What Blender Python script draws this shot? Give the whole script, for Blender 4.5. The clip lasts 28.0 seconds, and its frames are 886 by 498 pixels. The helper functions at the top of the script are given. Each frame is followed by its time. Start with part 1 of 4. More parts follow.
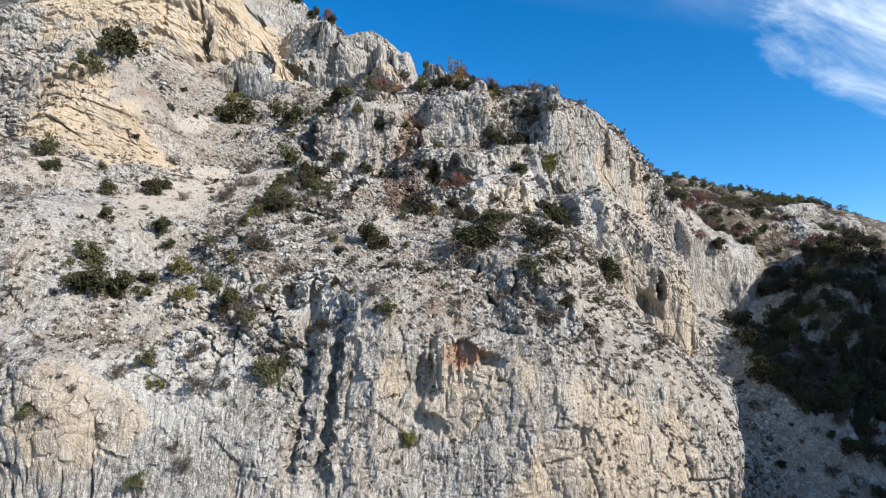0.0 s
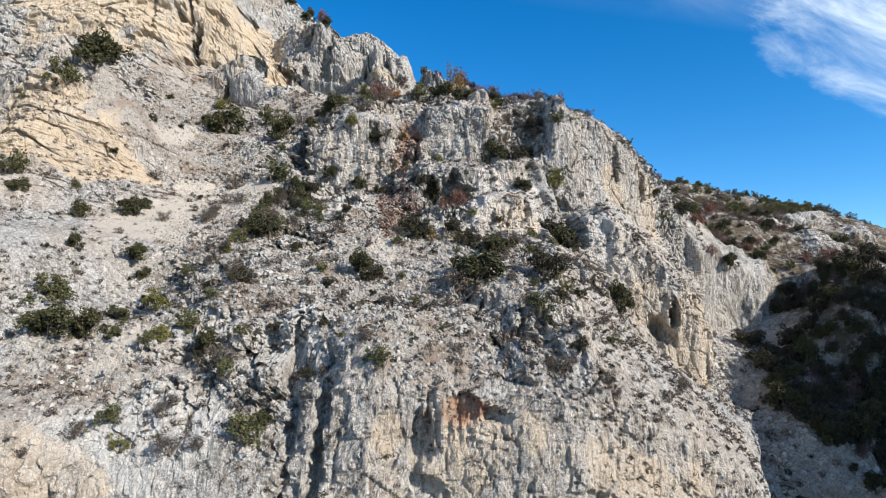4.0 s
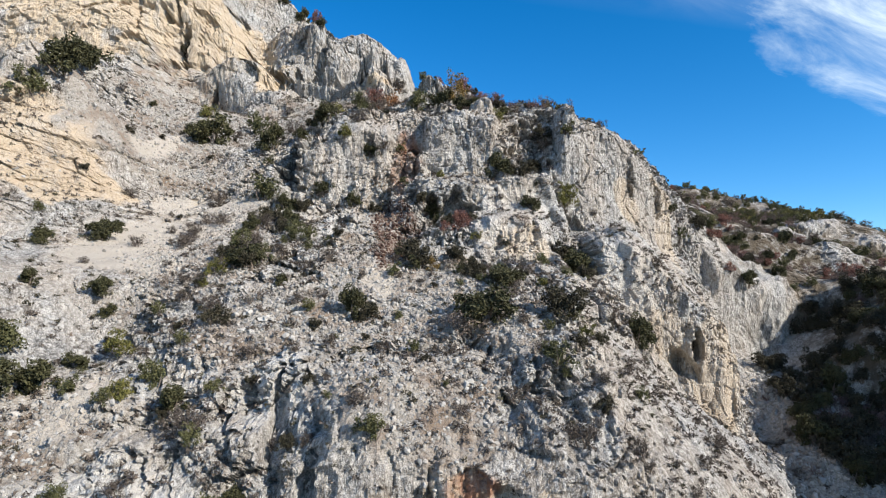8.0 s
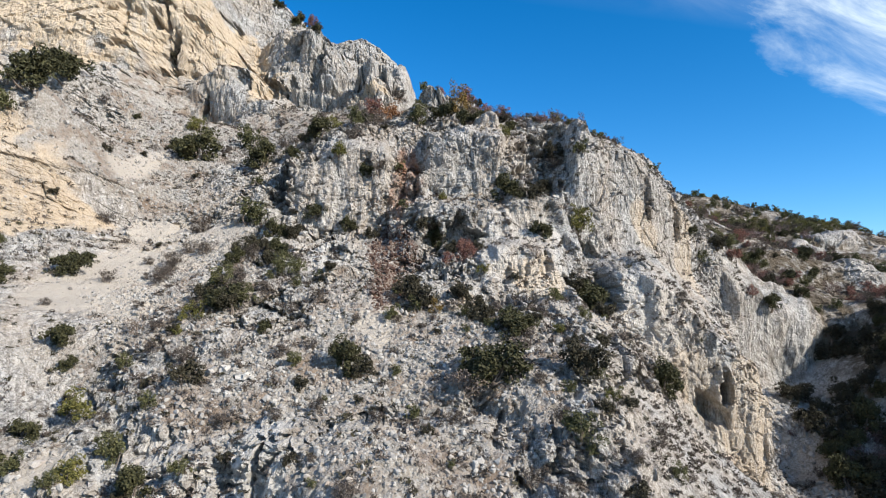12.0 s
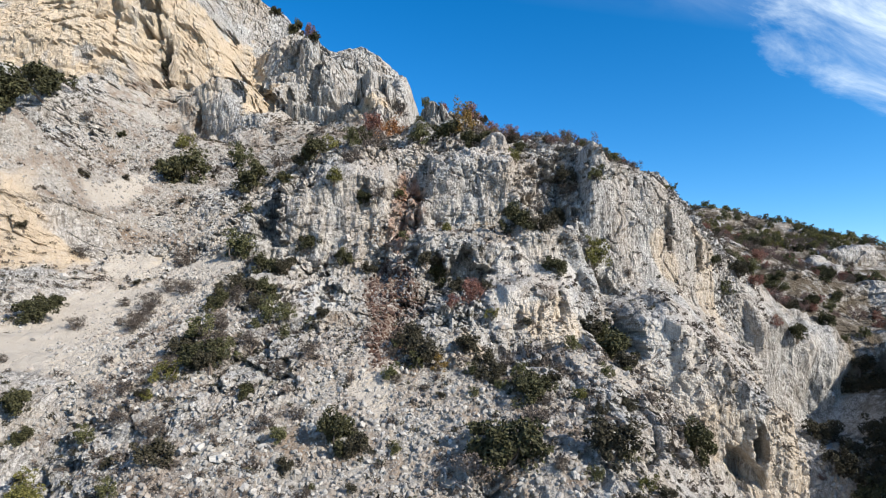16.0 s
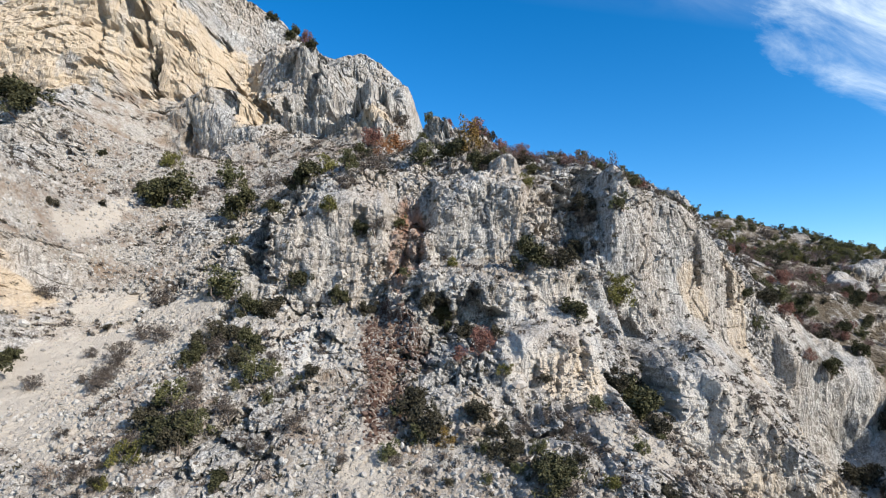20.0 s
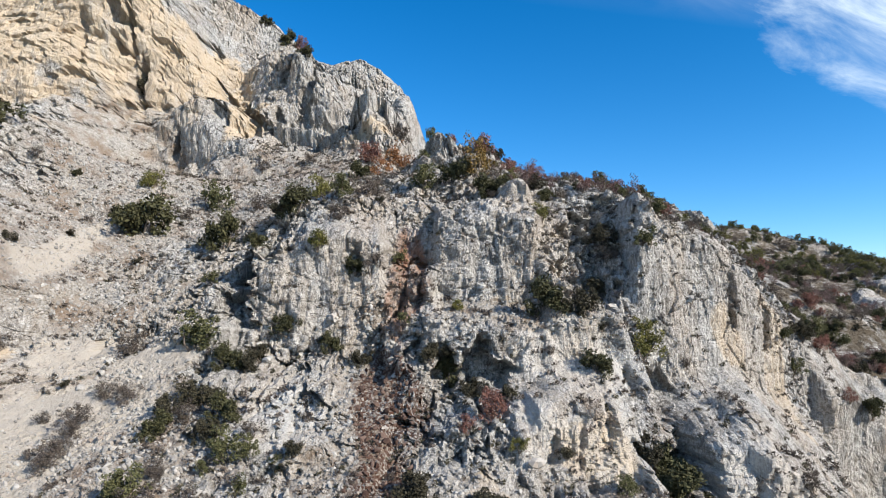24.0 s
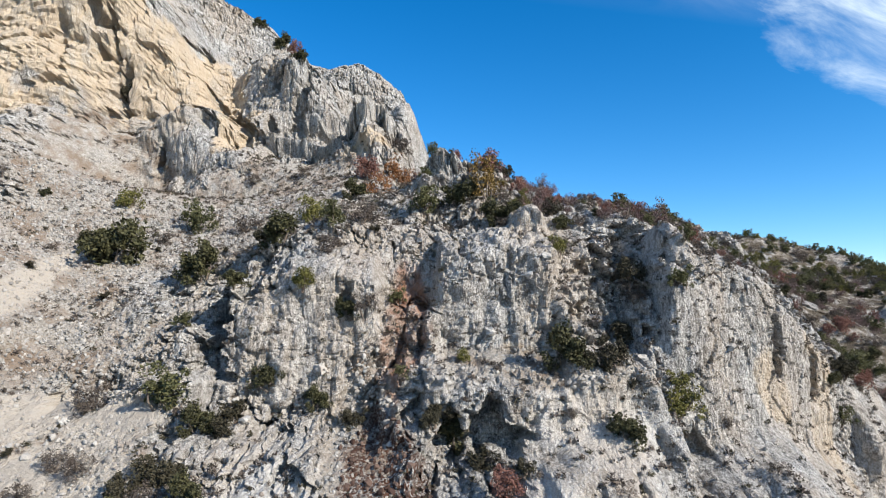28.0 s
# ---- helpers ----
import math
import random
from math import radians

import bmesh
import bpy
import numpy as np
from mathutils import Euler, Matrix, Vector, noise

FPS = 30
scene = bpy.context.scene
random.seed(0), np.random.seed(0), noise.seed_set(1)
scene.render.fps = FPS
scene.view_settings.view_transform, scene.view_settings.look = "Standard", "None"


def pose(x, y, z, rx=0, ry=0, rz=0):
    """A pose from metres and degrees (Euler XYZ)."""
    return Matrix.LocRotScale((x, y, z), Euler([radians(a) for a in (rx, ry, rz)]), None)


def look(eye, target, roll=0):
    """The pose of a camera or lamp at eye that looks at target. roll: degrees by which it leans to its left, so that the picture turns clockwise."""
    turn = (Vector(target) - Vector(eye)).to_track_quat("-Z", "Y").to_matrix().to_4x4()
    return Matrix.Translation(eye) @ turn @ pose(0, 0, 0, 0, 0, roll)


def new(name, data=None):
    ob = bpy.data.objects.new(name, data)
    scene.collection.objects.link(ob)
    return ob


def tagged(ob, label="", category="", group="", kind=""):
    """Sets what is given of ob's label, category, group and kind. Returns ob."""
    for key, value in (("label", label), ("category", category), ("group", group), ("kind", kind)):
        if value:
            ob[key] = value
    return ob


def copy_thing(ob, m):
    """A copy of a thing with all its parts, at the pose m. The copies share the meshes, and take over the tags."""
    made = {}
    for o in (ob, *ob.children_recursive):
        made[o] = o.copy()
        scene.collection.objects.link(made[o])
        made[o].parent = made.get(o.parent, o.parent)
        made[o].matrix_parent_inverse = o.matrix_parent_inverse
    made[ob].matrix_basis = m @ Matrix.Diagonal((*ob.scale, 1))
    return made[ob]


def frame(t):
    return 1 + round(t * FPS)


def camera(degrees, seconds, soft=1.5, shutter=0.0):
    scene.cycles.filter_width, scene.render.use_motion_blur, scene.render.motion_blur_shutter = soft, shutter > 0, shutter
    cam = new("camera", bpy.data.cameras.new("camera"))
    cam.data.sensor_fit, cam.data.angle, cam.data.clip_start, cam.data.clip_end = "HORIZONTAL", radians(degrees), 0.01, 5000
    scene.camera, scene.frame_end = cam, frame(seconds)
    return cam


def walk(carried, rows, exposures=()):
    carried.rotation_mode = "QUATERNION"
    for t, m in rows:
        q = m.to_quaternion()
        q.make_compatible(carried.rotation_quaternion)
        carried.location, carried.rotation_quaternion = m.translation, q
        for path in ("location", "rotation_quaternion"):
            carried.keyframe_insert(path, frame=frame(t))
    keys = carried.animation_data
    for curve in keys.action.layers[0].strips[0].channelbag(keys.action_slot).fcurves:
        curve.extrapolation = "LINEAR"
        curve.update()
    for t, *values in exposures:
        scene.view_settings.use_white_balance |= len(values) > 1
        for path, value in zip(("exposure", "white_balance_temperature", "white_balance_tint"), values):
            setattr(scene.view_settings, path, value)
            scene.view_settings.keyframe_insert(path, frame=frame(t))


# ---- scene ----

# ---- camera and its flight ----
cam = camera(70, 28.0, soft=1.05)
PATH = [
    (0.0, pose(-0.000, 0.000, 0.000, 96.000, -0.000, -0.000)),
    (1.0, pose(-0.031, 1.025, 0.891, 96.002, -0.021, -0.065)),
    (2.0, pose(-0.050, 2.167, 1.786, 95.960, -0.045, -0.113)),
    (3.0, pose(-0.063, 3.492, 2.694, 95.903, -0.037, -0.151)),
    (3.5, pose(-0.079, 4.225, 3.151, 95.864, -0.034, -0.169)),
    (5.5, pose(-0.191, 7.364, 5.000, 95.746, -0.026, -0.217)),
    (6.5, pose(-0.257, 8.993, 5.946, 95.711, -0.022, -0.243)),
    (7.5, pose(-0.327, 10.646, 6.919, 95.697, 0.007, -0.268)),
    (8.5, pose(-0.371, 12.272, 7.899, 95.690, 0.036, -0.283)),
    (9.5, pose(-0.406, 13.830, 8.894, 95.694, 0.047, -0.247)),
    (10.5, pose(-0.434, 15.350, 9.929, 95.674, 0.055, -0.210)),
    (11.5, pose(-0.500, 16.816, 10.926, 95.688, 0.090, -0.203)),
    (12.5, pose(-0.583, 18.243, 11.917, 95.731, 0.102, -0.191)),
    (14.5, pose(-0.699, 20.994, 14.053, 95.814, 0.100, -0.155)),
    (15.5, pose(-0.754, 22.393, 15.161, 95.833, 0.117, -0.096)),
    (16.5, pose(-0.800, 23.875, 16.260, 95.818, 0.116, -0.008)),
    (17.5, pose(-0.856, 25.459, 17.329, 95.821, 0.151, 0.069)),
    (18.5, pose(-0.924, 27.088, 18.415, 95.838, 0.158, 0.130)),
    (19.5, pose(-0.989, 28.727, 19.537, 95.834, 0.167, 0.181)),
    (20.5, pose(-1.056, 30.380, 20.651, 95.849, 0.182, 0.219)),
    (21.5, pose(-1.104, 32.054, 21.751, 95.846, 0.185, 0.248)),
    (23.5, pose(-1.142, 35.459, 23.954, 95.805, 0.219, 0.392)),
    (24.5, pose(-1.146, 37.202, 25.028, 95.752, 0.254, 0.494)),
    (25.5, pose(-1.162, 38.949, 26.055, 95.698, 0.268, 0.575)),
    (26.5, pose(-1.195, 40.676, 27.048, 95.679, 0.280, 0.629)),
    (27.5, pose(-1.238, 42.401, 28.010, 95.676, 0.275, 0.657)),
    (28.0, pose(-1.268, 43.259, 28.485, 95.692, 0.284, 0.674)),
]
walk(cam, PATH, exposures=[(0.0, 1.15), (28.0, 1.15)])

# ---- sky and sun ----
TO_SUN = Vector((0.70, -0.50, 0.50)).normalized()
SUN_UP = math.asin(TO_SUN.z)
SUN_ROUND = math.atan2(TO_SUN.x, TO_SUN.y)


def node(tree, kind, **values):
    n = tree.nodes.new(kind)
    for key, value in values.items():
        if key in ("operation", "blend_type", "data_type", "noise_dimensions", "attribute_name", "sky_type", "feature",
                   "sun_disc", "sun_elevation", "sun_rotation", "altitude", "air_density", "dust_density",
                   "ozone_density", "distance", "interpolation_type", "invert"):
            if key == "operation":
                n.operation = value
            elif key == "blend_type":
                n.blend_type = value
            elif key == "data_type":
                n.data_type = value
            elif key == "noise_dimensions":
                n.noise_dimensions = value
            elif key == "attribute_name":
                n.attribute_name = value
            elif key == "sky_type":
                n.sky_type = value
            elif key == "feature":
                n.feature = value
            elif key == "sun_disc":
                n.sun_disc = value
            elif key == "sun_elevation":
                n.sun_elevation = value
            elif key == "sun_rotation":
                n.sun_rotation = value
            elif key == "altitude":
                n.altitude = value
            elif key == "air_density":
                n.air_density = value
            elif key == "dust_density":
                n.dust_density = value
            elif key == "ozone_density":
                n.ozone_density = value
        else:
            n.inputs[key.replace("_", " ")].default_value = value
    return n


def build_sky():
    world = bpy.data.worlds.new("sky")
    scene.world = world
    world.use_nodes = True
    t = world.node_tree
    t.nodes.clear()
    out = t.nodes.new("ShaderNodeOutputWorld")
    back = t.nodes.new("ShaderNodeBackground")
    sky = node(t, "ShaderNodeTexSky", sky_type="NISHITA", sun_disc=False, sun_elevation=SUN_UP,
               sun_rotation=SUN_ROUND, altitude=300, air_density=0.9, dust_density=0.0, ozone_density=4.0)
    # thin cirrus over the eastern sky: a high veil that thickens into one bright bank
    co = t.nodes.new("ShaderNodeTexCoord")
    sep = t.nodes.new("ShaderNodeSeparateXYZ")
    t.links.new(co.outputs["Generated"], sep.inputs["Vector"])
    ahead = maths(t, "MAXIMUM", sep.outputs["Y"], 0.05)
    side, high = maths(t, "DIVIDE", sep.outputs["X"], ahead), maths(t, "DIVIDE", sep.outputs["Z"], ahead)
    flow = maths(t, "ADD", high, maths(t, "MULTIPLY", side, 0.30))
    mp = t.nodes.new("ShaderNodeCombineXYZ")
    t.links.new(maths(t, "MULTIPLY", side, 3.2), mp.inputs["X"])
    t.links.new(maths(t, "MULTIPLY", flow, 7.0), mp.inputs["Y"])
    n1 = node(t, "ShaderNodeTexNoise", Scale=1.5, Detail=9.0, Roughness=0.62, Distortion=0.5)
    t.links.new(mp.outputs["Vector"], n1.inputs["Vector"])
    a, b = maths(t, "MULTIPLY", maths(t, "SUBTRACT", side, 0.77), 4.8), maths(t, "MULTIPLY", maths(t, "SUBTRACT", flow, 0.648), 9.0)
    ragged = maths(t, "MULTIPLY", maths(t, "SUBTRACT", 0.5, n1.outputs["Fac"]), 5.0)
    bank = ranged(t, maths(t, "ADD", ragged, maths(t, "ADD", maths(t, "MULTIPLY", a, a), maths(t, "MULTIPLY", b, b))), -0.4, 1.5, 1.0, 0.0)
    veil = maths(t, "MULTIPLY", ranged(t, maths(t, "ADD", high, maths(t, "MULTIPLY", side, 0.13)), 0.525, 0.60), ranged(t, side, 0.02, 0.45))
    where = maths(t, "ADD", maths(t, "MULTIPLY", bank, 1.15), maths(t, "MULTIPLY", veil, 0.32))
    mul = maths(t, "MULTIPLY", maths(t, "MULTIPLY", ranged(t, n1.outputs["Fac"], 0.30, 0.68, 0.08, 0.62), where), ranged(t, sep.outputs["Y"], 0.1, 0.4))
    # thin cirrus overhead and south, out of view, added to whiten the fill light
    round_sky = node(t, "ShaderNodeTexNoise", Scale=2.2, Detail=6.0, Roughness=0.6, Distortion=0.4)
    t.links.new(co.outputs["Generated"], round_sky.inputs["Vector"])
    thin = maths(t, "MULTIPLY", ranged(t, round_sky.outputs["Fac"], 0.3, 0.65, 0.03, 0.26), ranged(t, sep.outputs["Y"], 0.70, 0.35, 0.0, 1.0))
    mul = maths(t, "MAXIMUM", mul, thin)
    mix = t.nodes.new("ShaderNodeMixRGB")
    mix.inputs["Color2"].default_value = (5.2, 6.0, 6.6, 1)
    t.links.new(mul, mix.inputs["Fac"])
    hue = t.nodes.new("ShaderNodeHueSaturation")
    hue.inputs["Saturation"].default_value = 1.34
    t.links.new(sky.outputs["Color"], hue.inputs["Color"])
    t.links.new(hue.outputs["Color"], mix.inputs["Color1"])
    t.links.new(mix.outputs["Color"], back.inputs["Color"])
    back.inputs["Strength"].default_value = 0.090
    t.links.new(back.outputs["Background"], out.inputs["Surface"])


lamp = bpy.data.lights.new("sun", "SUN")
lamp.energy, lamp.angle, lamp.color = 3.5, radians(0.6), (1.0, 0.925, 0.815)
sun = new("sun", lamp)
sun.matrix_world = look(TO_SUN * 300, (0, 0, 0))

# ---- materials ----


def material(name, build, rough=0.9, spec=0.2):
    m = bpy.data.materials.new(name)
    m.use_nodes = True
    t = m.node_tree
    b = t.nodes["Principled BSDF"]
    b.inputs["Roughness"].default_value = rough
    b.inputs["Specular IOR Level"].default_value = spec
    build(t, b)
    return m


def noise_of(t, vec, scale, detail=6.0, rough=0.6, distort=0.0):
    n = node(t, "ShaderNodeTexNoise", Scale=scale, Detail=detail, Roughness=rough, Distortion=distort)
    t.links.new(vec, n.inputs["Vector"])
    return n.outputs["Fac"]


def ranged(t, value, lo, hi, to_lo=0.0, to_hi=1.0):
    n = t.nodes.new("ShaderNodeMapRange")
    for key, v in (("From Min", lo), ("From Max", hi), ("To Min", to_lo), ("To Max", to_hi)):
        n.inputs[key].default_value = v
    t.links.new(value, n.inputs["Value"])
    return n.outputs["Result"]


def maths(t, op, a, b):
    n = t.nodes.new("ShaderNodeMath")
    n.operation = op
    for i, v in enumerate((a, b)):
        if isinstance(v, (int, float)):
            n.inputs[i].default_value = v
        else:
            t.links.new(v, n.inputs[i])
    return n.outputs["Value"]


def blend(t, fac, a, b, kind="MIX"):
    n = t.nodes.new("ShaderNodeMixRGB")
    n.blend_type = kind
    for sock, v in (("Fac", fac), ("Color1", a), ("Color2", b)):
        if isinstance(v, (int, float)):
            n.inputs[sock].default_value = v
        elif isinstance(v, tuple):
            n.inputs[sock].default_value = (*v, 1)
        else:
            t.links.new(v, n.inputs[sock])
    return n.outputs["Color"]


def attr(t, name):
    n = t.nodes.new("ShaderNodeAttribute")
    n.attribute_name = name
    return n.outputs["Fac"]


build_sky()


def limestone(t, b):
    """Karst limestone, scree and soil on one hillside, told apart by the masks of its own geology."""
    g = t.nodes.new("ShaderNodeNewGeometry").outputs["Position"]
    tall = t.nodes.new("ShaderNodeMapping")
    tall.inputs["Scale"].default_value = (1.0, 0.55, 0.28)
    t.links.new(g, tall.inputs["Vector"])
    streak = tall.outputs["Vector"]
    grey = blend(t, ranged(t, noise_of(t, streak, 0.35, 9, 0.7, 0.6), 0.40, 0.60), (0.260, 0.254, 0.243), (0.470, 0.459, 0.438))
    # chips: small broken facets, each a little lighter or darker
    for scale, strength in ((1.5, 0.30), (3.8, 0.36)):
        chip = t.nodes.new("ShaderNodeTexVoronoi")
        chip.inputs["Scale"].default_value = scale
        t.links.new(streak, chip.inputs["Vector"])
        shade = t.nodes.new("ShaderNodeSeparateColor")
        t.links.new(chip.outputs["Color"], shade.inputs["Color"])
        grey = blend(t, strength, grey, blend(t, shade.outputs["Red"], (0.120, 0.117, 0.111), (0.690, 0.674, 0.645)))
    grey = blend(t, ranged(t, noise_of(t, g, 1.6, 9, 0.75, 0.4), 0.47, 0.58, 0, 0.8), grey, (0.610, 0.597, 0.572))
    grey = blend(t, ranged(t, noise_of(t, streak, 0.8, 9, 0.75, 0.8), 0.56, 0.63, 0, 0.75), grey, (0.125, 0.122, 0.117))
    grey = blend(t, ranged(t, noise_of(t, g, 5.0, 6, 0.75), 0.56, 0.64, 0, 0.8), grey, (0.066, 0.063, 0.059))
    # fine upright water streaks and weathered speckle
    fine = t.nodes.new("ShaderNodeMapping")
    fine.inputs["Scale"].default_value = (1.0, 0.8, 0.13)
    t.links.new(g, fine.inputs["Vector"])
    wet = maths(t, "MULTIPLY", ranged(t, noise_of(t, fine.outputs["Vector"], 3.4, 8, 0.7, 0.3), 0.50, 0.58, 0, 0.85), ranged(t, noise_of(t, g, 0.22, 4, 0.6), 0.42, 0.56))
    grey = blend(t, wet, grey, (0.085, 0.083, 0.080))
    grey = blend(t, ranged(t, noise_of(t, g, 3.4, 8, 0.8), 0.52, 0.60, 0, 0.7), grey, (0.660, 0.646, 0.618))
    grey = blend(t, ranged(t, noise_of(t, g, 12.0, 4, 0.75), 0.54, 0.60, 0, 0.8), grey, (0.085, 0.080, 0.074))
    # cracks: dirt in them, and their shade, put into the colour as dark lines
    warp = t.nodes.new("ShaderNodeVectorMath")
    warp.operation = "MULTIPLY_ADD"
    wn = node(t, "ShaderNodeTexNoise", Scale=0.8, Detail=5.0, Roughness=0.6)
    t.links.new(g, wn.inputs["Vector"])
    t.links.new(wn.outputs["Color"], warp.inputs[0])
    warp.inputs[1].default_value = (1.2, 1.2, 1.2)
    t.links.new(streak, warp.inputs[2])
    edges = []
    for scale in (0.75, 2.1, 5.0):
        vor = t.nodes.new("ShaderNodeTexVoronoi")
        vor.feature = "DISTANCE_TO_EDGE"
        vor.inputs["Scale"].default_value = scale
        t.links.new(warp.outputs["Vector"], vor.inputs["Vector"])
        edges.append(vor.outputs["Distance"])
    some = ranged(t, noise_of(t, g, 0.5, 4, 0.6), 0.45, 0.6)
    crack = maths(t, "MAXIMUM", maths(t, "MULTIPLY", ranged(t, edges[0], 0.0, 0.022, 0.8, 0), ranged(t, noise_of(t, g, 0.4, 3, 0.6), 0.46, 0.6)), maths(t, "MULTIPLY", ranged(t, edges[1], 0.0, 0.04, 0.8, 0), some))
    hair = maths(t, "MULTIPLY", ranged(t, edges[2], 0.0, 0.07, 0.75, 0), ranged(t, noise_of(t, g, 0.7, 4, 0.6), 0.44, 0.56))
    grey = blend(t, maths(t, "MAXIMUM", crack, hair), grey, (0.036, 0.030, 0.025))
    # clean white limestone
    grey = blend(t, maths(t, "MULTIPLY", attr(t, "clean"), 0.42), grey, (0.640, 0.624, 0.596))
    # rust and ochre washed down the overhangs
    o_n = ranged(t, maths(t, "ADD", noise_of(t, streak, 0.3, 9, 0.7, 0.8), maths(t, "MULTIPLY", attr(t, "stain"), 0.45)), 0.66, 0.96)
    ochre = blend(t, noise_of(t, g, 0.9, 5, 0.6), (0.500, 0.372, 0.240), (0.620, 0.520, 0.385))
    rock = blend(t, maths(t, "MULTIPLY", maths(t, "MULTIPLY", attr(t, "stain"), o_n), 0.8), grey, ochre)
    faint = ranged(t, noise_of(t, streak, 0.16, 6, 0.6, 0.5), 0.42, 0.62, 0, 0.75)
    rock = blend(t, faint, rock, blend(t, 0.48, rock, (0.480, 0.385, 0.290)))
    red_n = ranged(t, noise_of(t, streak, 0.8, 6, 0.65), 0.34, 0.60)
    rock = blend(t, maths(t, "MULTIPLY", attr(t, "red"), red_n), rock, (0.300, 0.165, 0.110))
    # loose stones and fines
    peb = t.nodes.new("ShaderNodeTexVoronoi")
    peb.inputs["Scale"].default_value = 5.5
    t.links.new(g, peb.inputs["Vector"])
    lum = t.nodes.new("ShaderNodeSeparateColor")
    t.links.new(peb.outputs["Color"], lum.inputs["Color"])
    fines = blend(t, ranged(t, noise_of(t, g, 0.45, 6, 0.6), 0.4, 0.65), (0.240, 0.225, 0.204), (0.300, 0.264, 0.220))
    scree = blend(t, ranged(t, lum.outputs["Red"], 0.2, 1.0), fines, (0.410, 0.390, 0.360))
    scree = blend(t, ranged(t, noise_of(t, g, 0.3, 6, 0.65), 0.46, 0.62, 0, 0.75), scree, (0.185, 0.130, 0.090))
    soil = blend(t, noise_of(t, g, 1.1, 7, 0.7), (0.360, 0.318, 0.268), (0.450, 0.414, 0.366))
    col = blend(t, attr(t, "scree"), rock, scree)
    col = blend(t, attr(t, "soil"), col, soil)
    col = blend(t, maths(t, "MULTIPLY", attr(t, "rubble_red"), ranged(t, lum.outputs["Green"], 0.15, 0.7)), col, (0.085, 0.045, 0.032))
    col = blend(t, maths(t, "MULTIPLY", attr(t, "earth"), ranged(t, noise_of(t, g, 0.35, 7, 0.7), 0.38, 0.52)), col, (0.110, 0.090, 0.066))
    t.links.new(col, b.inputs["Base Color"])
    h = maths(t, "ADD", maths(t, "MULTIPLY", noise_of(t, streak, 2.2, 10, 0.72, 0.5), 0.8), maths(t, "MULTIPLY", noise_of(t, g, 7.0, 8, 0.8), 0.5))
    h = maths(t, "ADD", h, maths(t, "MULTIPLY", peb.outputs["Distance"], maths(t, "MULTIPLY", attr(t, "scree"), -0.35)))
    rock_cut = maths(t, "ADD", ranged(t, edges[0], 0.0, 0.10, 0, 0.45), maths(t, "ADD", ranged(t, edges[1], 0.0, 0.12, 0, 0.25), ranged(t, edges[2], 0.0, 0.15, 0, 0.10)))
    h = maths(t, "ADD", h, maths(t, "MULTIPLY", rock_cut, maths(t, "SUBTRACT", 1.0, maths(t, "MAXIMUM", attr(t, "scree"), attr(t, "soil")))))
    bump = t.nodes.new("ShaderNodeBump")
    bump.inputs["Strength"].default_value = 0.85
    bump.inputs["Distance"].default_value = 0.36
    t.links.new(h, bump.inputs["Height"])
    t.links.new(bump.outputs["Normal"], b.inputs["Normal"])


ROCK = material("limestone hillside", limestone, 0.93, 0.15)

# ---- shape of the hillside ----
# The slope is laid out on a plane that leans back 40 degrees: x runs across, v runs up the slope, and the
# relief stands out from the plane.
LEAN = radians(40)
CL, SL = math.cos(LEAN), math.sin(LEAN)


def lattice(ix, iy, seed):
    h = (ix.astype(np.int64) * 374761393 + iy.astype(np.int64) * 668265263 + seed * 974711) & 0x7FFFFFFF
    h = ((h ^ (h >> 13)) * 1274126177) & 0x7FFFFFFF
    return ((h ^ (h >> 16)) & 0xFFFFF) / 1048575.0


def smooth_noise(x, y, seed):
    ix, iy = np.floor(x), np.floor(y)
    fx, fy = x - ix, y - iy
    fx, fy = fx * fx * fx * (fx * (fx * 6 - 15) + 10), fy * fy * fy * (fy * (fy * 6 - 15) + 10)
    a, b = lattice(ix, iy, seed), lattice(ix + 1, iy, seed)
    c, d = lattice(ix, iy + 1, seed), lattice(ix + 1, iy + 1, seed)
    return (a + (b - a) * fx) * (1 - fy) + (c + (d - c) * fx) * fy - 0.5


def fbm(x, y, seed, octaves=4, gain=0.5):
    total, amp = 0.0, 1.0
    for i in range(octaves):
        total = total + amp * smooth_noise(x * 2 ** i + 17.3 * i, y * 2 ** i - 9.1 * i, seed + i)
        amp *= gain
    return total


def blocks(x, y, seed):
    """Broken blocks: for each place the block's own height (-0.5..0.5), its tilt, and the way to its crack."""
    ix, iy = np.floor(x), np.floor(y)
    near = np.full(x.shape, 9.0)
    second = np.full(x.shape, 9.0)
    own = np.zeros(x.shape)
    for dx in (-1, 0, 1):
        for dy in (-1, 0, 1):
            cx, cy = ix + dx, iy + dy
            px, py = cx + lattice(cx, cy, seed), cy + lattice(cx, cy, seed + 1)
            ex, ey = x - px, y - py
            dist = np.sqrt(ex * ex + ey * ey)
            high = lattice(cx, cy, seed + 2) - 0.5 + (lattice(cx, cy, seed + 3) - 0.5) * ex * 2.2 + (lattice(cx, cy, seed + 4) - 0.5) * ey * 2.2
            closer = dist < near
            second = np.where(closer, near, np.minimum(second, dist))
            own = np.where(closer, high, own)
            near = np.where(closer, dist, near)
    return own, second - near


def sigmoid(u):
    return 1 / (1 + np.exp(-np.clip(u, -50, 50)))


def ease(u, lo, hi):
    w = np.clip((u - lo) / (hi - lo), 0, 1)
    return w * w * (3 - 2 * w)


EDGE_V = (20, 32, 40, 48, 56, 64, 70, 78, 86, 92, 98, 106)
EDGE_X = (22, 24.5, 28, 32.5, 35.5, 34.5, 33.5, 33.5, 34.8, 33.5, 31, 29)


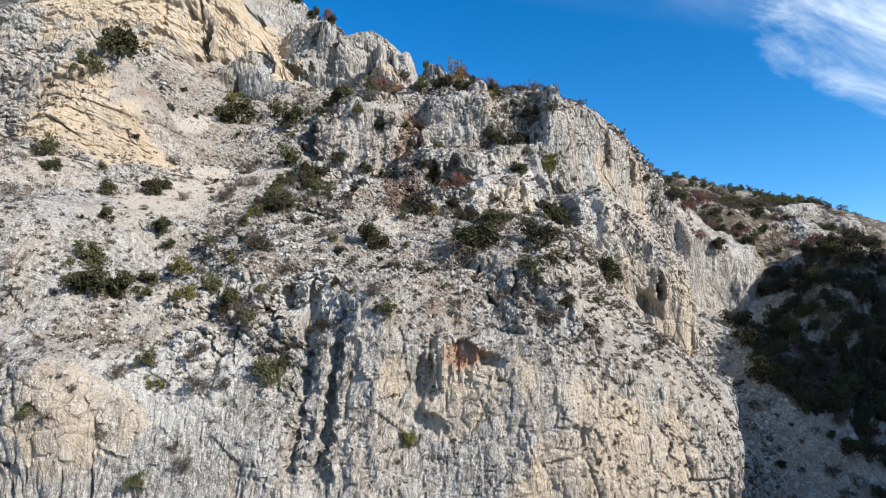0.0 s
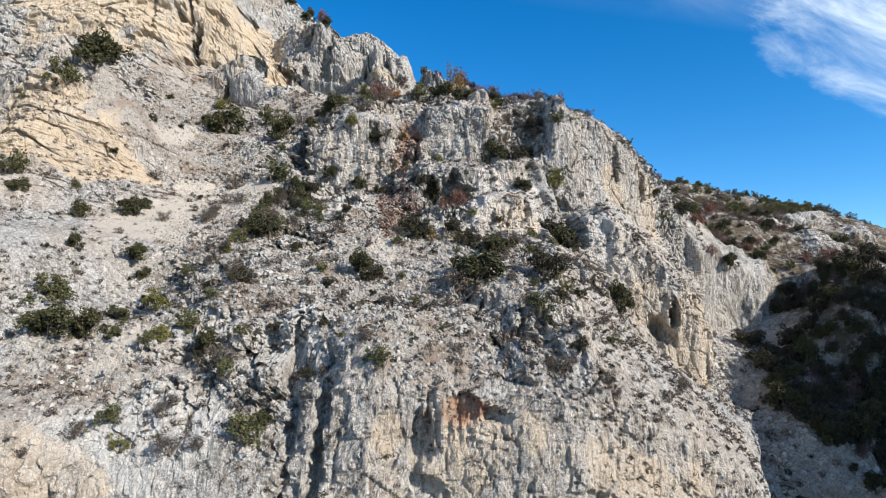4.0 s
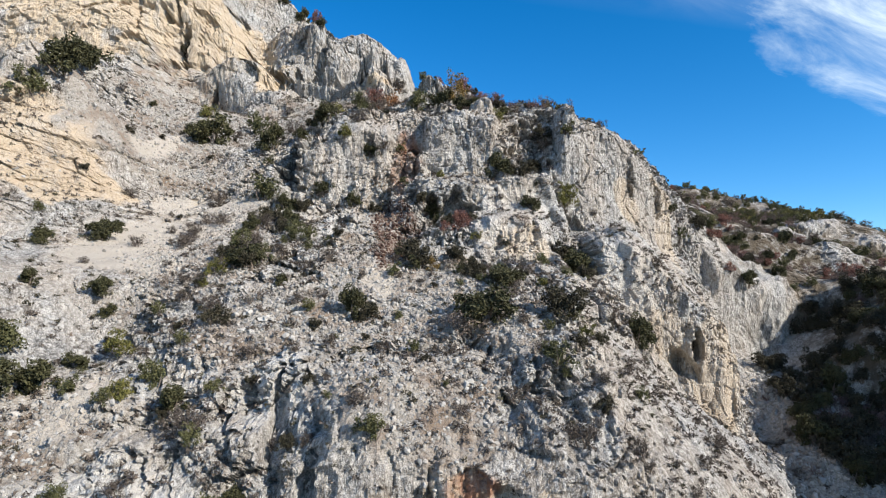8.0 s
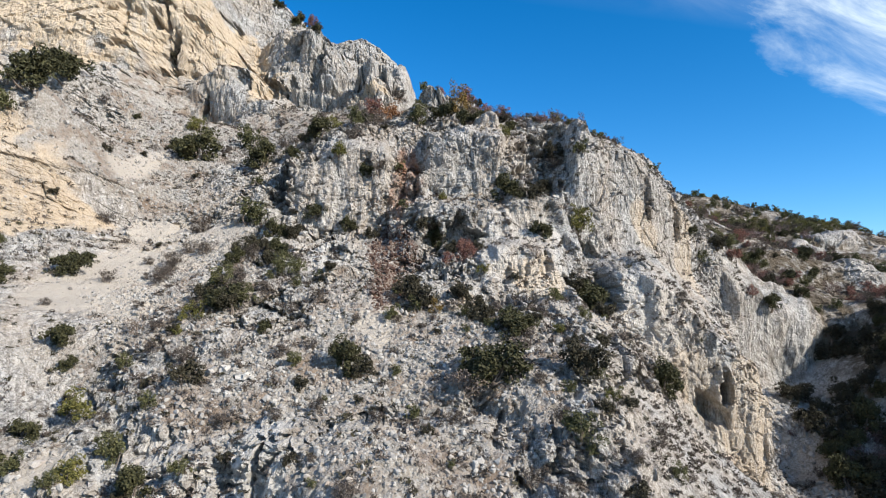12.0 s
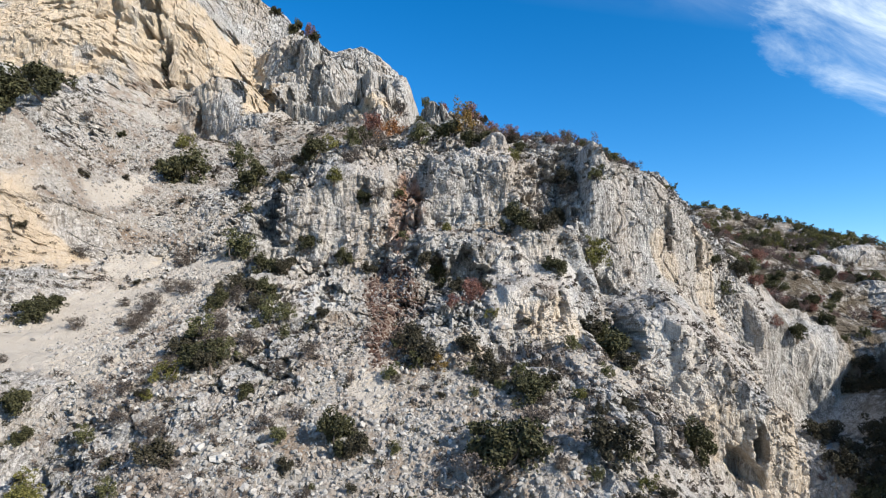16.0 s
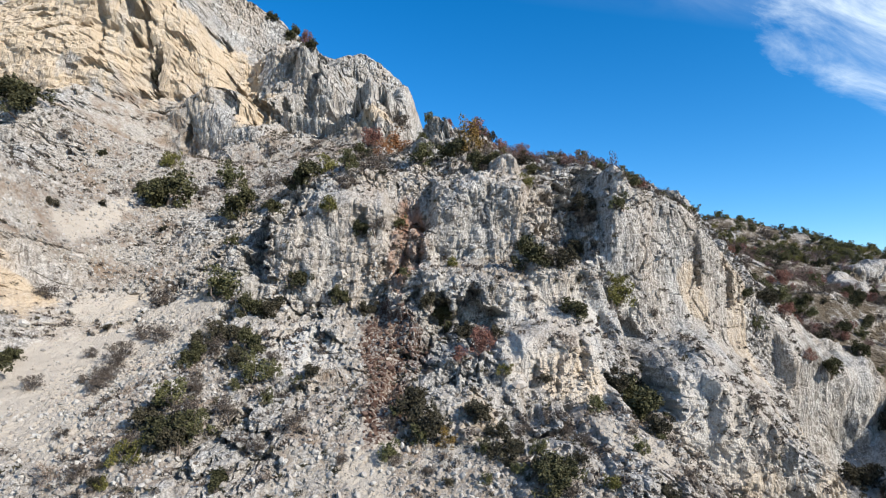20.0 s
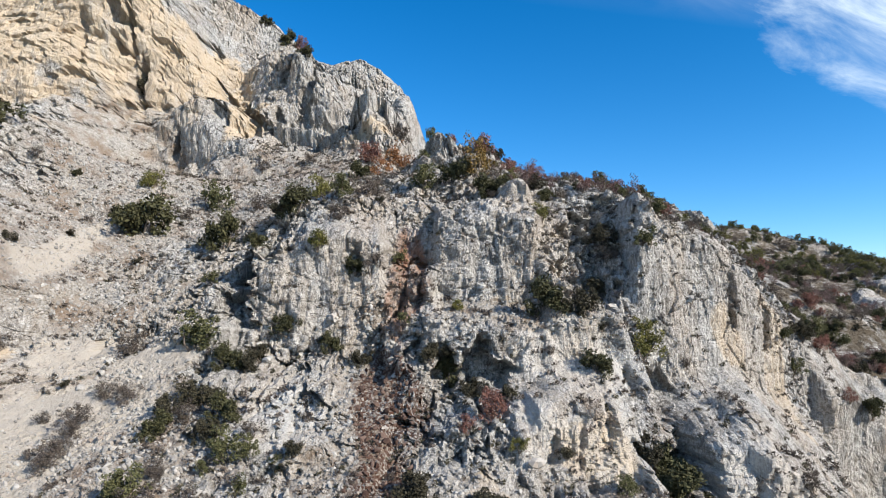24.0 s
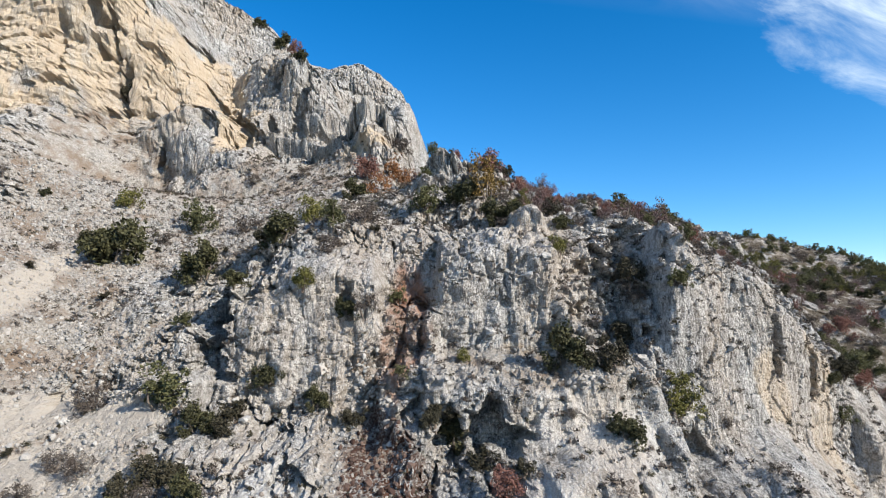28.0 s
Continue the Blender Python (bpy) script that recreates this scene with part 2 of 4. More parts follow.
def macro(x, v):
    """The large forms, metres out of the leaning plane."""
    d = -38 - 0.1 * np.maximum(v - 100, 0) - 0.25 * np.maximum(x - 25, 0)
    right = sigmoid((x + 7) / 1.5)
    d = d - right * (0.62 * np.maximum(v - 120, 0) + 0.5 * np.maximum(v - 205, 0))
    d = d - (1 - right) * 1.2 * np.maximum(v - 198, 0)
    d = d + 9 * sigmoid((v - 153 - 0.10 * (x + 60)) / 2.0) * sigmoid(-(x + 12) / 2)

    def swell(x0, v0, rx, rv, height):
        nonlocal d
        d = d + height * np.exp(-0.5 * ((x - x0) / rx) ** 2 - 0.5 * ((v - v0) / rv) ** 2)
    swell(57.5, -40, 45, 45, -22.4)
    swell(92.5, 72.5, 45, 45, -28.0)
    swell(-62.5, -20, 22, 22, -25.9)
    swell(-10, -20, 22, 22, -21.4)
    swell(-110, 2.5, 22, 22, -16.0)
    swell(140, 2.5, 22, 22, -13.4)
    swell(-12.5, 42.5, 22, 22, 5.4)
    swell(150, 117.5, 22, 22, -14.9)
    swell(70, 142.5, 22, 22, -9.1)
    swell(-122.5, 160, 22, 22, -5.1)
    swell(170, 165, 22, 22, -5.0)
    swell(-25, 170, 22, 22, -15.6)
    swell(27.5, 205, 22, 22, -8.7)
    swell(-82.5, 207.5, 22, 22, 14.6)
    swell(95, 235, 22, 22, 18.8)
    swell(50, 250, 22, 22, 6.2)
    swell(137.5, 250, 22, 22, 2.7)
    swell(-82.5, 252.5, 22, 22, 7.8)
    swell(-105, -35, 12, 12, -6.9)
    swell(117.5, -5, 12, 12, -4.5)
    swell(37.5, 2.5, 12, 12, -8.2)
    swell(92.5, 10, 12, 12, -5.8)
    swell(97.5, 52.5, 12, 12, 7.7)
    swell(82.5, 80, 12, 12, 11.8)
    swell(162.5, 82.5, 12, 12, -7.4)
    swell(-62.5, 85, 12, 12, 7.1)
    swell(12.5, 100, 12, 12, 6.6)
    swell(-90, 105, 12, 12, 6.5)
    swell(-32.5, 117.5, 12, 12, -6.7)
    swell(107.5, 137.5, 12, 12, -4.7)
    swell(-20, 210, 12, 12, -16.6)
    swell(-17.5, 237.5, 12, 12, -7.7)
    swell(100, -40, 14, 7, 5.5)
    swell(-40, -37.5, 14, 7, -7.4)
    swell(70, -35, 14, 7, 12.0)
    swell(-20, 12.5, 14, 7, -5.5)
    swell(-85, 15, 7, 14, -4.5)
    swell(60, 17.5, 7, 14, -8.6)
    swell(-55, 20, 14, 7, -9.4)
    swell(17.5, 20, 14, 7, -4.8)
    swell(42.5, 30, 7, 14, -6.7)
    swell(10, 45, 7, 14, 7.2)
    swell(-80, 62.5, 14, 7, 5.2)
    swell(117.5, 67.5, 14, 7, 4.4)
    swell(-97.5, 80, 14, 7, 4.9)
    swell(-30, 82.5, 7, 14, -4.6)
    swell(107.5, 87.5, 7, 14, 4.3)
    swell(35, 135, 14, 7, 5.8)
    swell(47.5, 170, 7, 14, -5.3)
    swell(77.5, 180, 14, 7, -2.0)
    swell(115, 185, 7, 14, 9.3)
    swell(2.5, 215, 14, 7, -5.5)
    swell(-47.5, 220, 14, 7, 4.0)
    swell(-47.5, 52.5, 7, 7, 6.4)
    swell(80, 57.5, 7, 7, 3.4)
    swell(-10, 80, 7, 7, -2.9)
    swell(75, 95, 7, 7, 10.7)
    swell(92.5, 100, 7, 7, 3.2)
    swell(70, 110, 7, 7, -4.1)
    swell(50, 117.5, 7, 7, -11.2)
    swell(-52.5, 140, 7, 7, -14.1)
    swell(-65, 172.5, 7, 7, 16.9)
    swell(82.5, 205, 7, 7, 4.5)
    swell(-37.5, 47.5, 4, 9, 3.4)
    swell(-70, 47.5, 9, 4, 2.2)
    swell(52.5, 50, 9, 4, -3.9)
    swell(30, 60, 9, 4, -6.0)
    swell(-47.5, 72.5, 4, 9, 3.7)
    swell(45, 75, 4, 9, -6.7)
    swell(22.5, 77.5, 4, 9, 2.5)
    swell(55, 92.5, 4, 9, -7.2)
    swell(30, 92.5, 9, 4, 4.1)
    swell(-37.5, 92.5, 4, 9, -2.6)
    swell(-65, 122.5, 9, 4, 6.6)
    swell(7.5, 125, 4, 9, 2.3)
    swell(-7.5, 127.5, 4, 9, -3.4)
    swell(-35, 135, 9, 4, -6.7)
    swell(-7.5, 157.5, 4, 9, 14.6)
    swell(-52.5, 160, 9, 4, -9.5)
    swell(0, 160, 4, 9, 3.7)
    swell(-45, 175, 4, 9, -9.5)
    swell(-17.5, 177.5, 4, 9, -3.7)
    swell(-37.5, 177.5, 9, 4, 5.0)
    swell(0, 182.5, 4, 9, 6.3)
    swell(-30, 32.5, 4, 4, 4.2)
    swell(30, 32.5, 4, 4, -3.8)
    swell(-5, 42.5, 4, 4, 3.8)
    swell(22.5, 42.5, 4, 4, 2.8)
    swell(-27.5, 52.5, 4, 4, -2.9)
    swell(15, 60, 4, 4, 2.3)
    swell(47.5, 65, 4, 4, 3.3)
    swell(-55, 65, 4, 4, 2.4)
    swell(65, 82.5, 4, 4, 7.3)
    swell(-52.5, 85, 4, 4, 4.5)
    swell(-47.5, 90, 4, 4, 9.2)
    swell(-55, 97.5, 4, 4, 6.6)
    swell(62.5, 97.5, 4, 4, -5.4)
    swell(-12.5, 100, 4, 4, 2.9)
    swell(40, 100, 4, 4, 2.6)
    swell(-47.5, 110, 4, 4, -3.4)
    swell(-77.5, 142.5, 4, 4, -4.0)
    swell(-15, 147.5, 4, 4, 11.1)
    swell(-45, 152.5, 4, 4, 6.1)
    swell(-60, 155, 4, 4, -4.7)
    swell(-30, 170, 4, 4, 10.7)
    swell(16, 116, 13, 7, -1.5)
    # along the skyline
    swell(-15, 156, 11, 11, -6.3)
    swell(30, 130, 11, 11, -5.8)
    swell(114, 186, 7, 7, -5.4)
    swell(-37, 192, 11, 11, -3.2)
    swell(-3, 162, 4, 4, 6.0)
    swell(80, 206, 7, 7, -3.2)
    swell(-30, 171, 4, 4, -4.8)
    swell(-9, 149, 4, 4, -5.1)
    swell(129, 158, 7, 7, 2.6)
    swell(11, 120, 4, 4, -4.1)
    swell(37, 97, 7, 7, -2.3)
    swell(-26, 151, 4, 4, 3.4)
    swell(48, 134, 4, 4, -3.0)
    swell(-8, 194, 4, 4, -3.2)
    swell(-2, 120, 4, 4, 3.1)
    swell(-22, 190, 4, 4, 2.7)
    swell(9, 105, 4, 4, -1.8)
    swell(34, 116, 7, 7, 1.6)
    swell(-43, 184, 4, 4, 1.6)
    swell(30, 150, 7, 7, 1.1)
    swell(117, 199, 4, 4, -1.8)
    swell(-28, 140, 7, 7, 0.8)
    swell(-38, 168, 4, 4, -1.6)
    swell(114, 173, 4, 4, -1.3)
    swell(-21, 170, 4, 4, -1.4)
    swell(-34, 199, 4, 4, -1.7)
    swell(-40, 194, 5, 5, 2.2)
    swell(-31, 168, 5, 5, 2.2)
    swell(-22, 191, 4, 4, 0.7)
    swell(-12, 146, 4, 4, 0.7)
    swell(26, 120, 3.5, 3.5, 0.9)
    swell(31, 120, 3.5, 3.5, 0.9)
    swell(38, 129, 3.5, 3.5, 0.9)
    swell(37, 119, 6, 6, 2.0)
    swell(86, 200, 6, 6, 2.0)
    swell(99, 205, 6, 6, 2.0)
    swell(107, 197, 6, 6, 2.0)
    swell(-7, 151, 4, 4, 1.5)
    # the east edge of the buttress, where the rock breaks off into the gully
    edge = np.interp(v, EDGE_V, EDGE_X) + 1.3 * fbm(x / 6, v / 5, 91, 4, 0.6)
    drop = 9.0 * ease(v, 24, 34) * (1 - ease(v, 94, 106))
    d = d - drop * ease(x, edge - 0.4, edge + 2.6) * (1 - 0.6 * ease(x, edge + 8, edge + 24))
    return d


def region(x, v, *spots):
    """A soft mask from ellipses (x, v, half width, half height), with a ragged edge."""
    ragged = 0.55 * fbm(x / 4.0, v / 4.0, 71, 4, 0.6)
    m = 0.0 * x
    for x0, v0, rx, rv in spots:
        r = np.sqrt(((x - x0) / rx) ** 2 + ((v - v0) / rv) ** 2) + ragged
        m = np.maximum(m, 1 - ease(r, 0.75, 1.1))
    return m


def masks(x, v):
    return {
        "scree": region(x, v, (-8.5, 54.7, 4.5, 7.9), (-2.1, 58.8, 3.8, 10.6), (5.7, 55.0, 2.9, 7.9), (-46.0, 119.1, 8.4, 18.0), (-44.4, 97.7, 1.7, 13.5), (-8.9, 64.6, 2.4, 7.0), (1.9, 61.2, 3.2, 3.2), (-27.7, 41.1, 5.7, 4.8), (-7.4, 74.8, 2.9, 11.7), (-24.6, 124.9, 13.8, 16.5), (-36.9, 93.4, 5.2, 2.5), (-1.5, 43.9, 6.9, 5.6), (-16.2, 50.9, 4.9, 5.8), (12.7, 64.6, 4.3, 3.7), (-56.4, 144.8, 9.6, 16.3), (-38.9, 111.0, 8.9, 25.3), (-36.5, 91.8, 9.6, 5.9), (-24.1, 67.6, 9.1, 13.0), (-28.1, 138.1, 13.0, 8.2), (-9.0, 63.5, 3.0, 8.0), (4.0, 59.5, 5.5, 4.5), (4.5, 85.4, 8.5, 1.6), (-30.0, 81.0, 5.0, 3.0), (44.0, 60.0, 5.0, 16.0), (52.0, 52.0, 6.0, 10.0), (42.0, 76.0, 3.0, 7.0)),
        "soil": region(x, v, (-30.5, 75.5, 4.5, 6.5), (-32.5, 67.5, 4.5, 6.0), (-32.6, 82.9, 3.9, 3.4), (-26.7, 82.1, 4.4, 2.9), (-25.9, 75.4, 3.3, 3.9), (-27.9, 72.2, 3.0, 3.5), (-28.3, 68.0, 2.7, 4.3), (-27.0, 63.2, 2.4, 3.9), (-34.8, 72.3, 1.5, 3.5), (-25.6, 43.3, 1.9, 3.5), (-5.5, 63.0, 1.8, 5.2), (-6.3, 60.8, 1.7, 2.7), (12.4, 63.7, 3.3, 2.9), (-40.5, 99.0, 1.5, 8.4)),
        "stain": np.maximum(region(x, v, (-75.0, 165.0, 26.0, 22.0), (-58.0, 160.0, 14.0, 16.0), (-46.4, 170.8, 6.2, 14.2), (-52.6, 164.4, 8.6, 10.4), (-38.4, 154.3, 3.5, 11.0), (-44.0, 79.0, 6.0, 8.0), (-49.5, 76.5, 5.1, 6.9), (-16.1, 141.1, 8.0, 1.2), (-15.6, 142.1, 6.9, 1.3)), 0.75 * region(x, v, (16.0, 31.0, 9.0, 4.5), (1.0, 35.0, 5.0, 3.6), (-27.0, 31.0, 5.0, 3.6), (30.0, 63.0, 4.0, 9.0), (9.0, 72.0, 3.0, 4.0), (-3.8, 36.0, 2.1, 2.0), (0.8, 37.8, 2.1, 1.0), (6.1, 35.8, 1.2, 1.8), (14.3, 34.6, 6.2, 2.3), (31.8, 68.3, 3.9, 6.6), (9.3, 73.2, 2.5, 3.7), (25.2, 85.6, 2.5, 2.9), (31.2, 88.5, 2.4, 9.0), (-27.2, 32.3, 1.9, 1.9), (-27.5, 28.5, 1.1, 1.0), (3.5, 86.4, 1.6, 1.0), (39.0, 78.6, 5.9, 9.5), (1.2, 65.6, 1.8, 3.4), (19.7, 35.2, 2.9, 4.0), (26.8, 64.7, 4.8, 2.6))),
        "red": region(x, v, (-4.8, 91.2, 2.2, 5.6), (-6.6, 83.2, 1.6, 3.0), (-5.6, 86.5, 1.2, 3.0), (1.6, 37.8, 1.7, 1.0)),
        "earth": region(x, v, (95, 160, 52, 48), (70, 114, 24, 24), (70, 84, 12, 18)) * (1 - region(x, v, (56, 99, 5.5, 6.5), (89, 148, 4.5, 6), (99, 158, 4.5, 5), (106, 161, 5, 6), (48, 129, 3.5, 5), (80, 118, 4, 5), (114, 151, 4, 5))),
        "clean": region(x, v, (-13.0, 74.0, 5.0, 5.0), (-15.0, 47.0, 6.0, 7.0), (9.5, 80.5, 5.5, 3.0), (8.0, 73.0, 5.0, 5.0), (20.0, 70.0, 4.0, 5.0), (-20.0, 36.0, 6.0, 4.0)),
        "rubble_red": region(x, v, (-5.6, 75.5, 3.4, 6.5), (-5.0, 67.0, 2.4, 5.0)),
    }


def forms(x, v, d):
    """Faces, clefts and hollows that stand out by themselves."""
    def bluff(x0, v0, x1, v1, height, back):
        nonlocal d
        s = (x - x0) / (x1 - x0)
        ends = ease(s, -0.12, 0.08) * (1 - ease(s, 0.92, 1.12))
        u = v - (v0 + (v1 - v0) * np.clip(s, 0, 1)) + 1.6 * fbm(x / 5, v / 9, 83, 4, 0.6)
        d = d + ends * height * (ease(u, 0.0, 1.1) * np.exp(-np.maximum(u, 0) / back) - 0.45 * np.exp(-np.abs(u) / back))

    def knob(x0, v0, rx, rv, height):
        nonlocal d
        r = np.hypot((x - x0) / rx, (v - v0) / rv) + 0.4 * fbm(x / 1.8, v / 1.8, 93, 3)
        d = d + height * (1 - ease(r, 0.4, 1.15))

    bluff(-54.0, 150.2, -34.9, 151.9, 1.6, 6)  # steps under the great wall
    bluff(-33.0, 152.9, -7.9, 143.5, 4.0, 12)  # foot of the knob
    knob(5.8, 100.2, 1.9, 1.7, 2.0)  # round boulder of the crest
    knob(21.1, 75.2, 1.8, 3.0, 0.7)  # pillar
    knob(-10.3, 70.2, 2.0, 1.6, 0.9)  # white hummock blocks
    knob(-2.0, 118.9, 2.1, 1.5, 2.4)  # white crest block
    knob(17.0, 97.3, 1.4, 2.4, 1.6)  # crest pinnacle
    knob(-47.0, 143.7, 1.4, 1.6, 1.4)  # small stack
    knob(-24.4, 39.9, 1.6, 1.2, 0.8)  # pale boulder
    knob(-24.4, 165.0, 6, 9, 3.5)  # shoulder of the knob
    knob(-10.2, 142.7, 6, 6, 2.5)  # east side of the knob
    knob(-39.0, 172.6, 7, 8, 1.6)  # fluted end of the great wall
    knob(-55.6, 161.9, 3.5, 3.5, 2.4)  # pink block of the wall
    knob(56, 99, 5.5, 6.5, 2.6)  # crag of the far slope
    knob(89, 148, 4.5, 6, 2.4)  # crag of the far slope
    knob(99, 158, 4.5, 5, 2.0)  # crag of the far slope
    knob(106, 161, 5, 6, 2.2)  # crag of the far slope
    knob(48, 129, 3.5, 5, 1.8)  # crag of the far slope
    knob(80, 118, 4, 5, 2.0)  # crag of the far slope
    knob(114, 151, 4, 5, 1.8)  # crag of the far slope
    return d


def faces(x, v):
    """Steep faces: metres northward that the ground steps, and how far each place is face."""
    cut = 0.0 * x
    steep = 0.0 * x
    wx = x + 0.9 * fbm(x / 2.6, v / 5, 88, 4, 0.6)
    wave = 1.5 * fbm(x / 4, v / 9, 83, 4, 0.6)

    def face(x0, v0, x1, v1, high, depth, run, soft=1.0):
        nonlocal cut, steep
        s = np.clip((x - x0) / (x1 - x0), 0, 1)
        ends = ease(wx, x0 - soft, x0 + soft) * (1 - ease(wx, x1 - soft, x1 + soft))
        u = v - v0 - (v1 - v0) * s + wave
        low, mid, top = 0.5 * ease(u, -run, 0.0), -np.clip(u / high, 0, 1), 0.5 * ease(u, high, high + run)
        cut = cut + ends * depth * (low + mid + top)
        steep = np.maximum(steep, ends * ease(u, -0.3, 0.5) * (1 - ease(u, high - 0.8, high + 1.2)))

    face(-20.2, 83.0, -6.8, 82.0, 12.0, 6.6, 5.0, 0.4)  # dome
    face(-2.2, 87.0, 7.4, 86.4, 9.5, 6.0, 4.0, 0.6)  # fluted face over the ledge
    face(-3.4, 76.4, 4.6, 76.6, 8.0, 5.4, 3.5, 0.6)  # face under the ledge, with the alcove
    face(4.6, 78.2, 14.0, 79.6, 5.5, 3.8, 3.5, 0.6)  # white face under the ledge
    face(15.4, 78.2, 36.0, 86.4, 16.0, 8.0, 5.0, 0.5)  # large pale face
    face(3.4, 66.2, 12.6, 69.0, 9.5, 5.4, 3.5, 0.6)  # ribbed pillars
    face(17.0, 65.0, 27.0, 62.5, 9.0, 5.4, 4.0, 0.5)  # pillar below the large face
    face(27.0, 56.0, 36.5, 54.5, 15.0, 5.4, 4.5, 1.6)  # buttress round the cave
    face(-12.0, 23.0, 29.0, 24.0, 15.0, 4.2, 5.0, 3.0)  # lower front face
    face(-33.0, 26.0, -14.0, 28.0, 8.0, 2.2, 5.0, 1.5)  # pale slabs, lower west
    face(-52.0, 63.0, -37.2, 82.6, 10.5, 5.0, 4.0, 0.8)  # tan cliff in the west
    face(-17.6, 68.6, -8.0, 69.2, 6.5, 2.2, 4.0, 1.2)  # white hummock
    face(-33.0, 85.2, -21.8, 85.0, 4.5, 2.0, 3.0, 0.8)  # low slab west of the dome
    face(3.6, 98.0, 15.0, 98.4, 5.0, 2.2, 3.0, 0.8)  # crest step
    face(-51.2, 146.0, -33.5, 141.0, 5.0, 2.0, 3.0, 0.6)  # step wall below the great wall
    face(-95.0, 147.0, -37.0, 152.6, 26.0, 3.0, 6.0, 1.0)  # great wall
    face(-31.0, 152.0, -6.0, 144.0, 14.0, 4.0, 4.0, 0.8)  # front of the knob
    face(43.0, 86.0, 66.0, 90.0, 11.0, 6.0, 5.0, 1.5)  # crag across the gully
    face(70.0, 122.0, 92.0, 128.0, 7.0, 3.0, 4.0, 1.5)  # crag higher on the far slope
    face(84.0, 146.0, 110.0, 156.0, 8.0, 3.5, 4.0, 1.5)  # crags below the plateau
    return cut, steep


def insets(x, v):
    """Clefts, caves and ledges, cut level into the hill: metres northward."""
    cut = 0.0 * x
    wob = fbm(x / 1.6, v / 1.8, 87, 4, 0.6)
    far = fbm(x / 6, v / 9, 85, 4, 0.6)

    def cleft(x0, v0, x1, v1, width, depth):
        nonlocal cut
        along = np.clip(((x - x0) * (x1 - x0) + (v - v0) * (v1 - v0)) / ((x1 - x0) ** 2 + (v1 - v0) ** 2), 0, 1)
        off = np.hypot(x - x0 - along * (x1 - x0), v - v0 - along * (v1 - v0)) + 1.1 * width * wob
        cut = np.maximum(cut, base + depth * (1 - ease(off, 0.35 * width, width)) * (1 - 0.5 * np.abs(2 * along - 1) ** 3))

    def hollow(x0, v0, rx, rv, depth):
        nonlocal cut
        r = np.hypot((x - x0) / rx, (v - v0) / rv) + 0.7 * wob
        cut = np.maximum(cut, base + depth * (1 - ease(r, 0.6, 1.0)))

    def bench(x0, v0, x1, v1, depth, back):
        nonlocal cut
        s = (x - x0) / (x1 - x0)
        ends = ease(s, -0.1, 0.1) * (1 - ease(s, 0.9, 1.1))
        u = v - (v0 + (v1 - v0) * np.clip(s, 0, 1)) + 1.8 * far + 0.5 * wob
        cut = cut + ends * depth * (ease(u, -0.4, 0.6) * 1.5 * np.exp(-np.maximum(u, 0) / back) - 0.5 * np.exp(-np.abs(u) / back))

    bench(-73.2, 147.3, -50.3, 153.8, 2.5, 5)  # step under the great wall
    bench(-33.7, 155.1, -8.0, 144.6, 2.5, 5)  # step under the knob
    base = cut
    cleft(-8.2, 39.5, -9.2, 28.5, 0.8, 1.9)  # black cleft in the lower face
    cleft(-10.4, 38.6, -11.4, 29.0, 0.7, 1.6)  # second cleft
    cleft(-1.6, 37.5, -1.9, 34.0, 0.5, 1.2)  # chimney
    cleft(-3.8, 96.4, -6.4, 81.5, 2.2, 1.3)  # red cleft
    cleft(14.2, 98.5, 11.0, 86.4, 2.0, 3.0)  # dark gully behind the ledge tree
    cleft(-9.3, 93.8, -9.7, 90.8, 0.8, 1.2)  # crack with tufts
    cleft(-20.9, 94.9, -20.3, 85.0, 1.3, 3.2)  # dark flank of the dome
    cleft(16.9, 80.7, 16.7, 77.4, 0.6, 1.2)  # crack in the large face
    cleft(8.4, 75.1, 7.6, 68.1, 0.5, 0.8)  # between pillars
    cleft(-27.7, 166.3, -28.5, 156.0, 1.5, 2.2)  # split beside the knob
    cleft(-41.6, 165.4, -36.0, 152.2, 1.2, 3.0)  # dark mouth under the wall
    cleft(-49.9, 150.4, -50.4, 147.5, 1.0, 3.0)  # black slot
    cleft(3.9, 42.2, 8.3, 44.4, 0.8, 0.8)  # fissure
    hollow(28.6, 66.2, 0.8, 1.7, 6.5)  # cave in the buttress edge
    cleft(26.1, 64.0, 28.3, 64.0, 0.8, 2.0)  # cave floor
    hollow(-18.8, 84.6, 1.0, 0.8, 1.5)  # cave at the foot of the dome
    hollow(15.6, 71.5, 3.0, 3.0, 3.0)  # recess with the dark shrub
    hollow(0.6, 79.4, 3.2, 3.0, 2.4)  # shaded alcove
    hollow(11.4, 91.0, 2.7, 5.6, 2.2)  # dark recess behind the ledge tree
    hollow(8.0, 42.0, 1.6, 1.8, 1.0)  # dark alcove on the brow
    hollow(1.6, 37.8, 1.3, 1.0, 0.9)  # rusty overhang
    cleft(-64.1, 163.8, -59.9, 165.0, 1.2, 4.0)  # overhang high on the wall
    cleft(-63.0, 161.5, -60.5, 162.1, 1.2, 3.5)  # second overhang
    cleft(-60.5, 165.7, -60.0, 162.5, 0.9, 3.0)  # upright crack in the wall
    cleft(-58.7, 161.5, -60.5, 158.5, 1.2, 3.5)  # slot beside the pink block
    cleft(-58.5, 157.9, -62.8, 152.8, 0.8, 2.5)  # gap under the pink block
    cleft(-51.3, 173.9, -49.2, 179.1, 1.0, 3.5)  # roof on the wall
    cleft(-47.3, 170.6, -35.4, 153.9, 1.6, 4.5)  # rusty roof
    cleft(-44.5, 152.9, -42.1, 151.4, 1.2, 3.0)  # slot
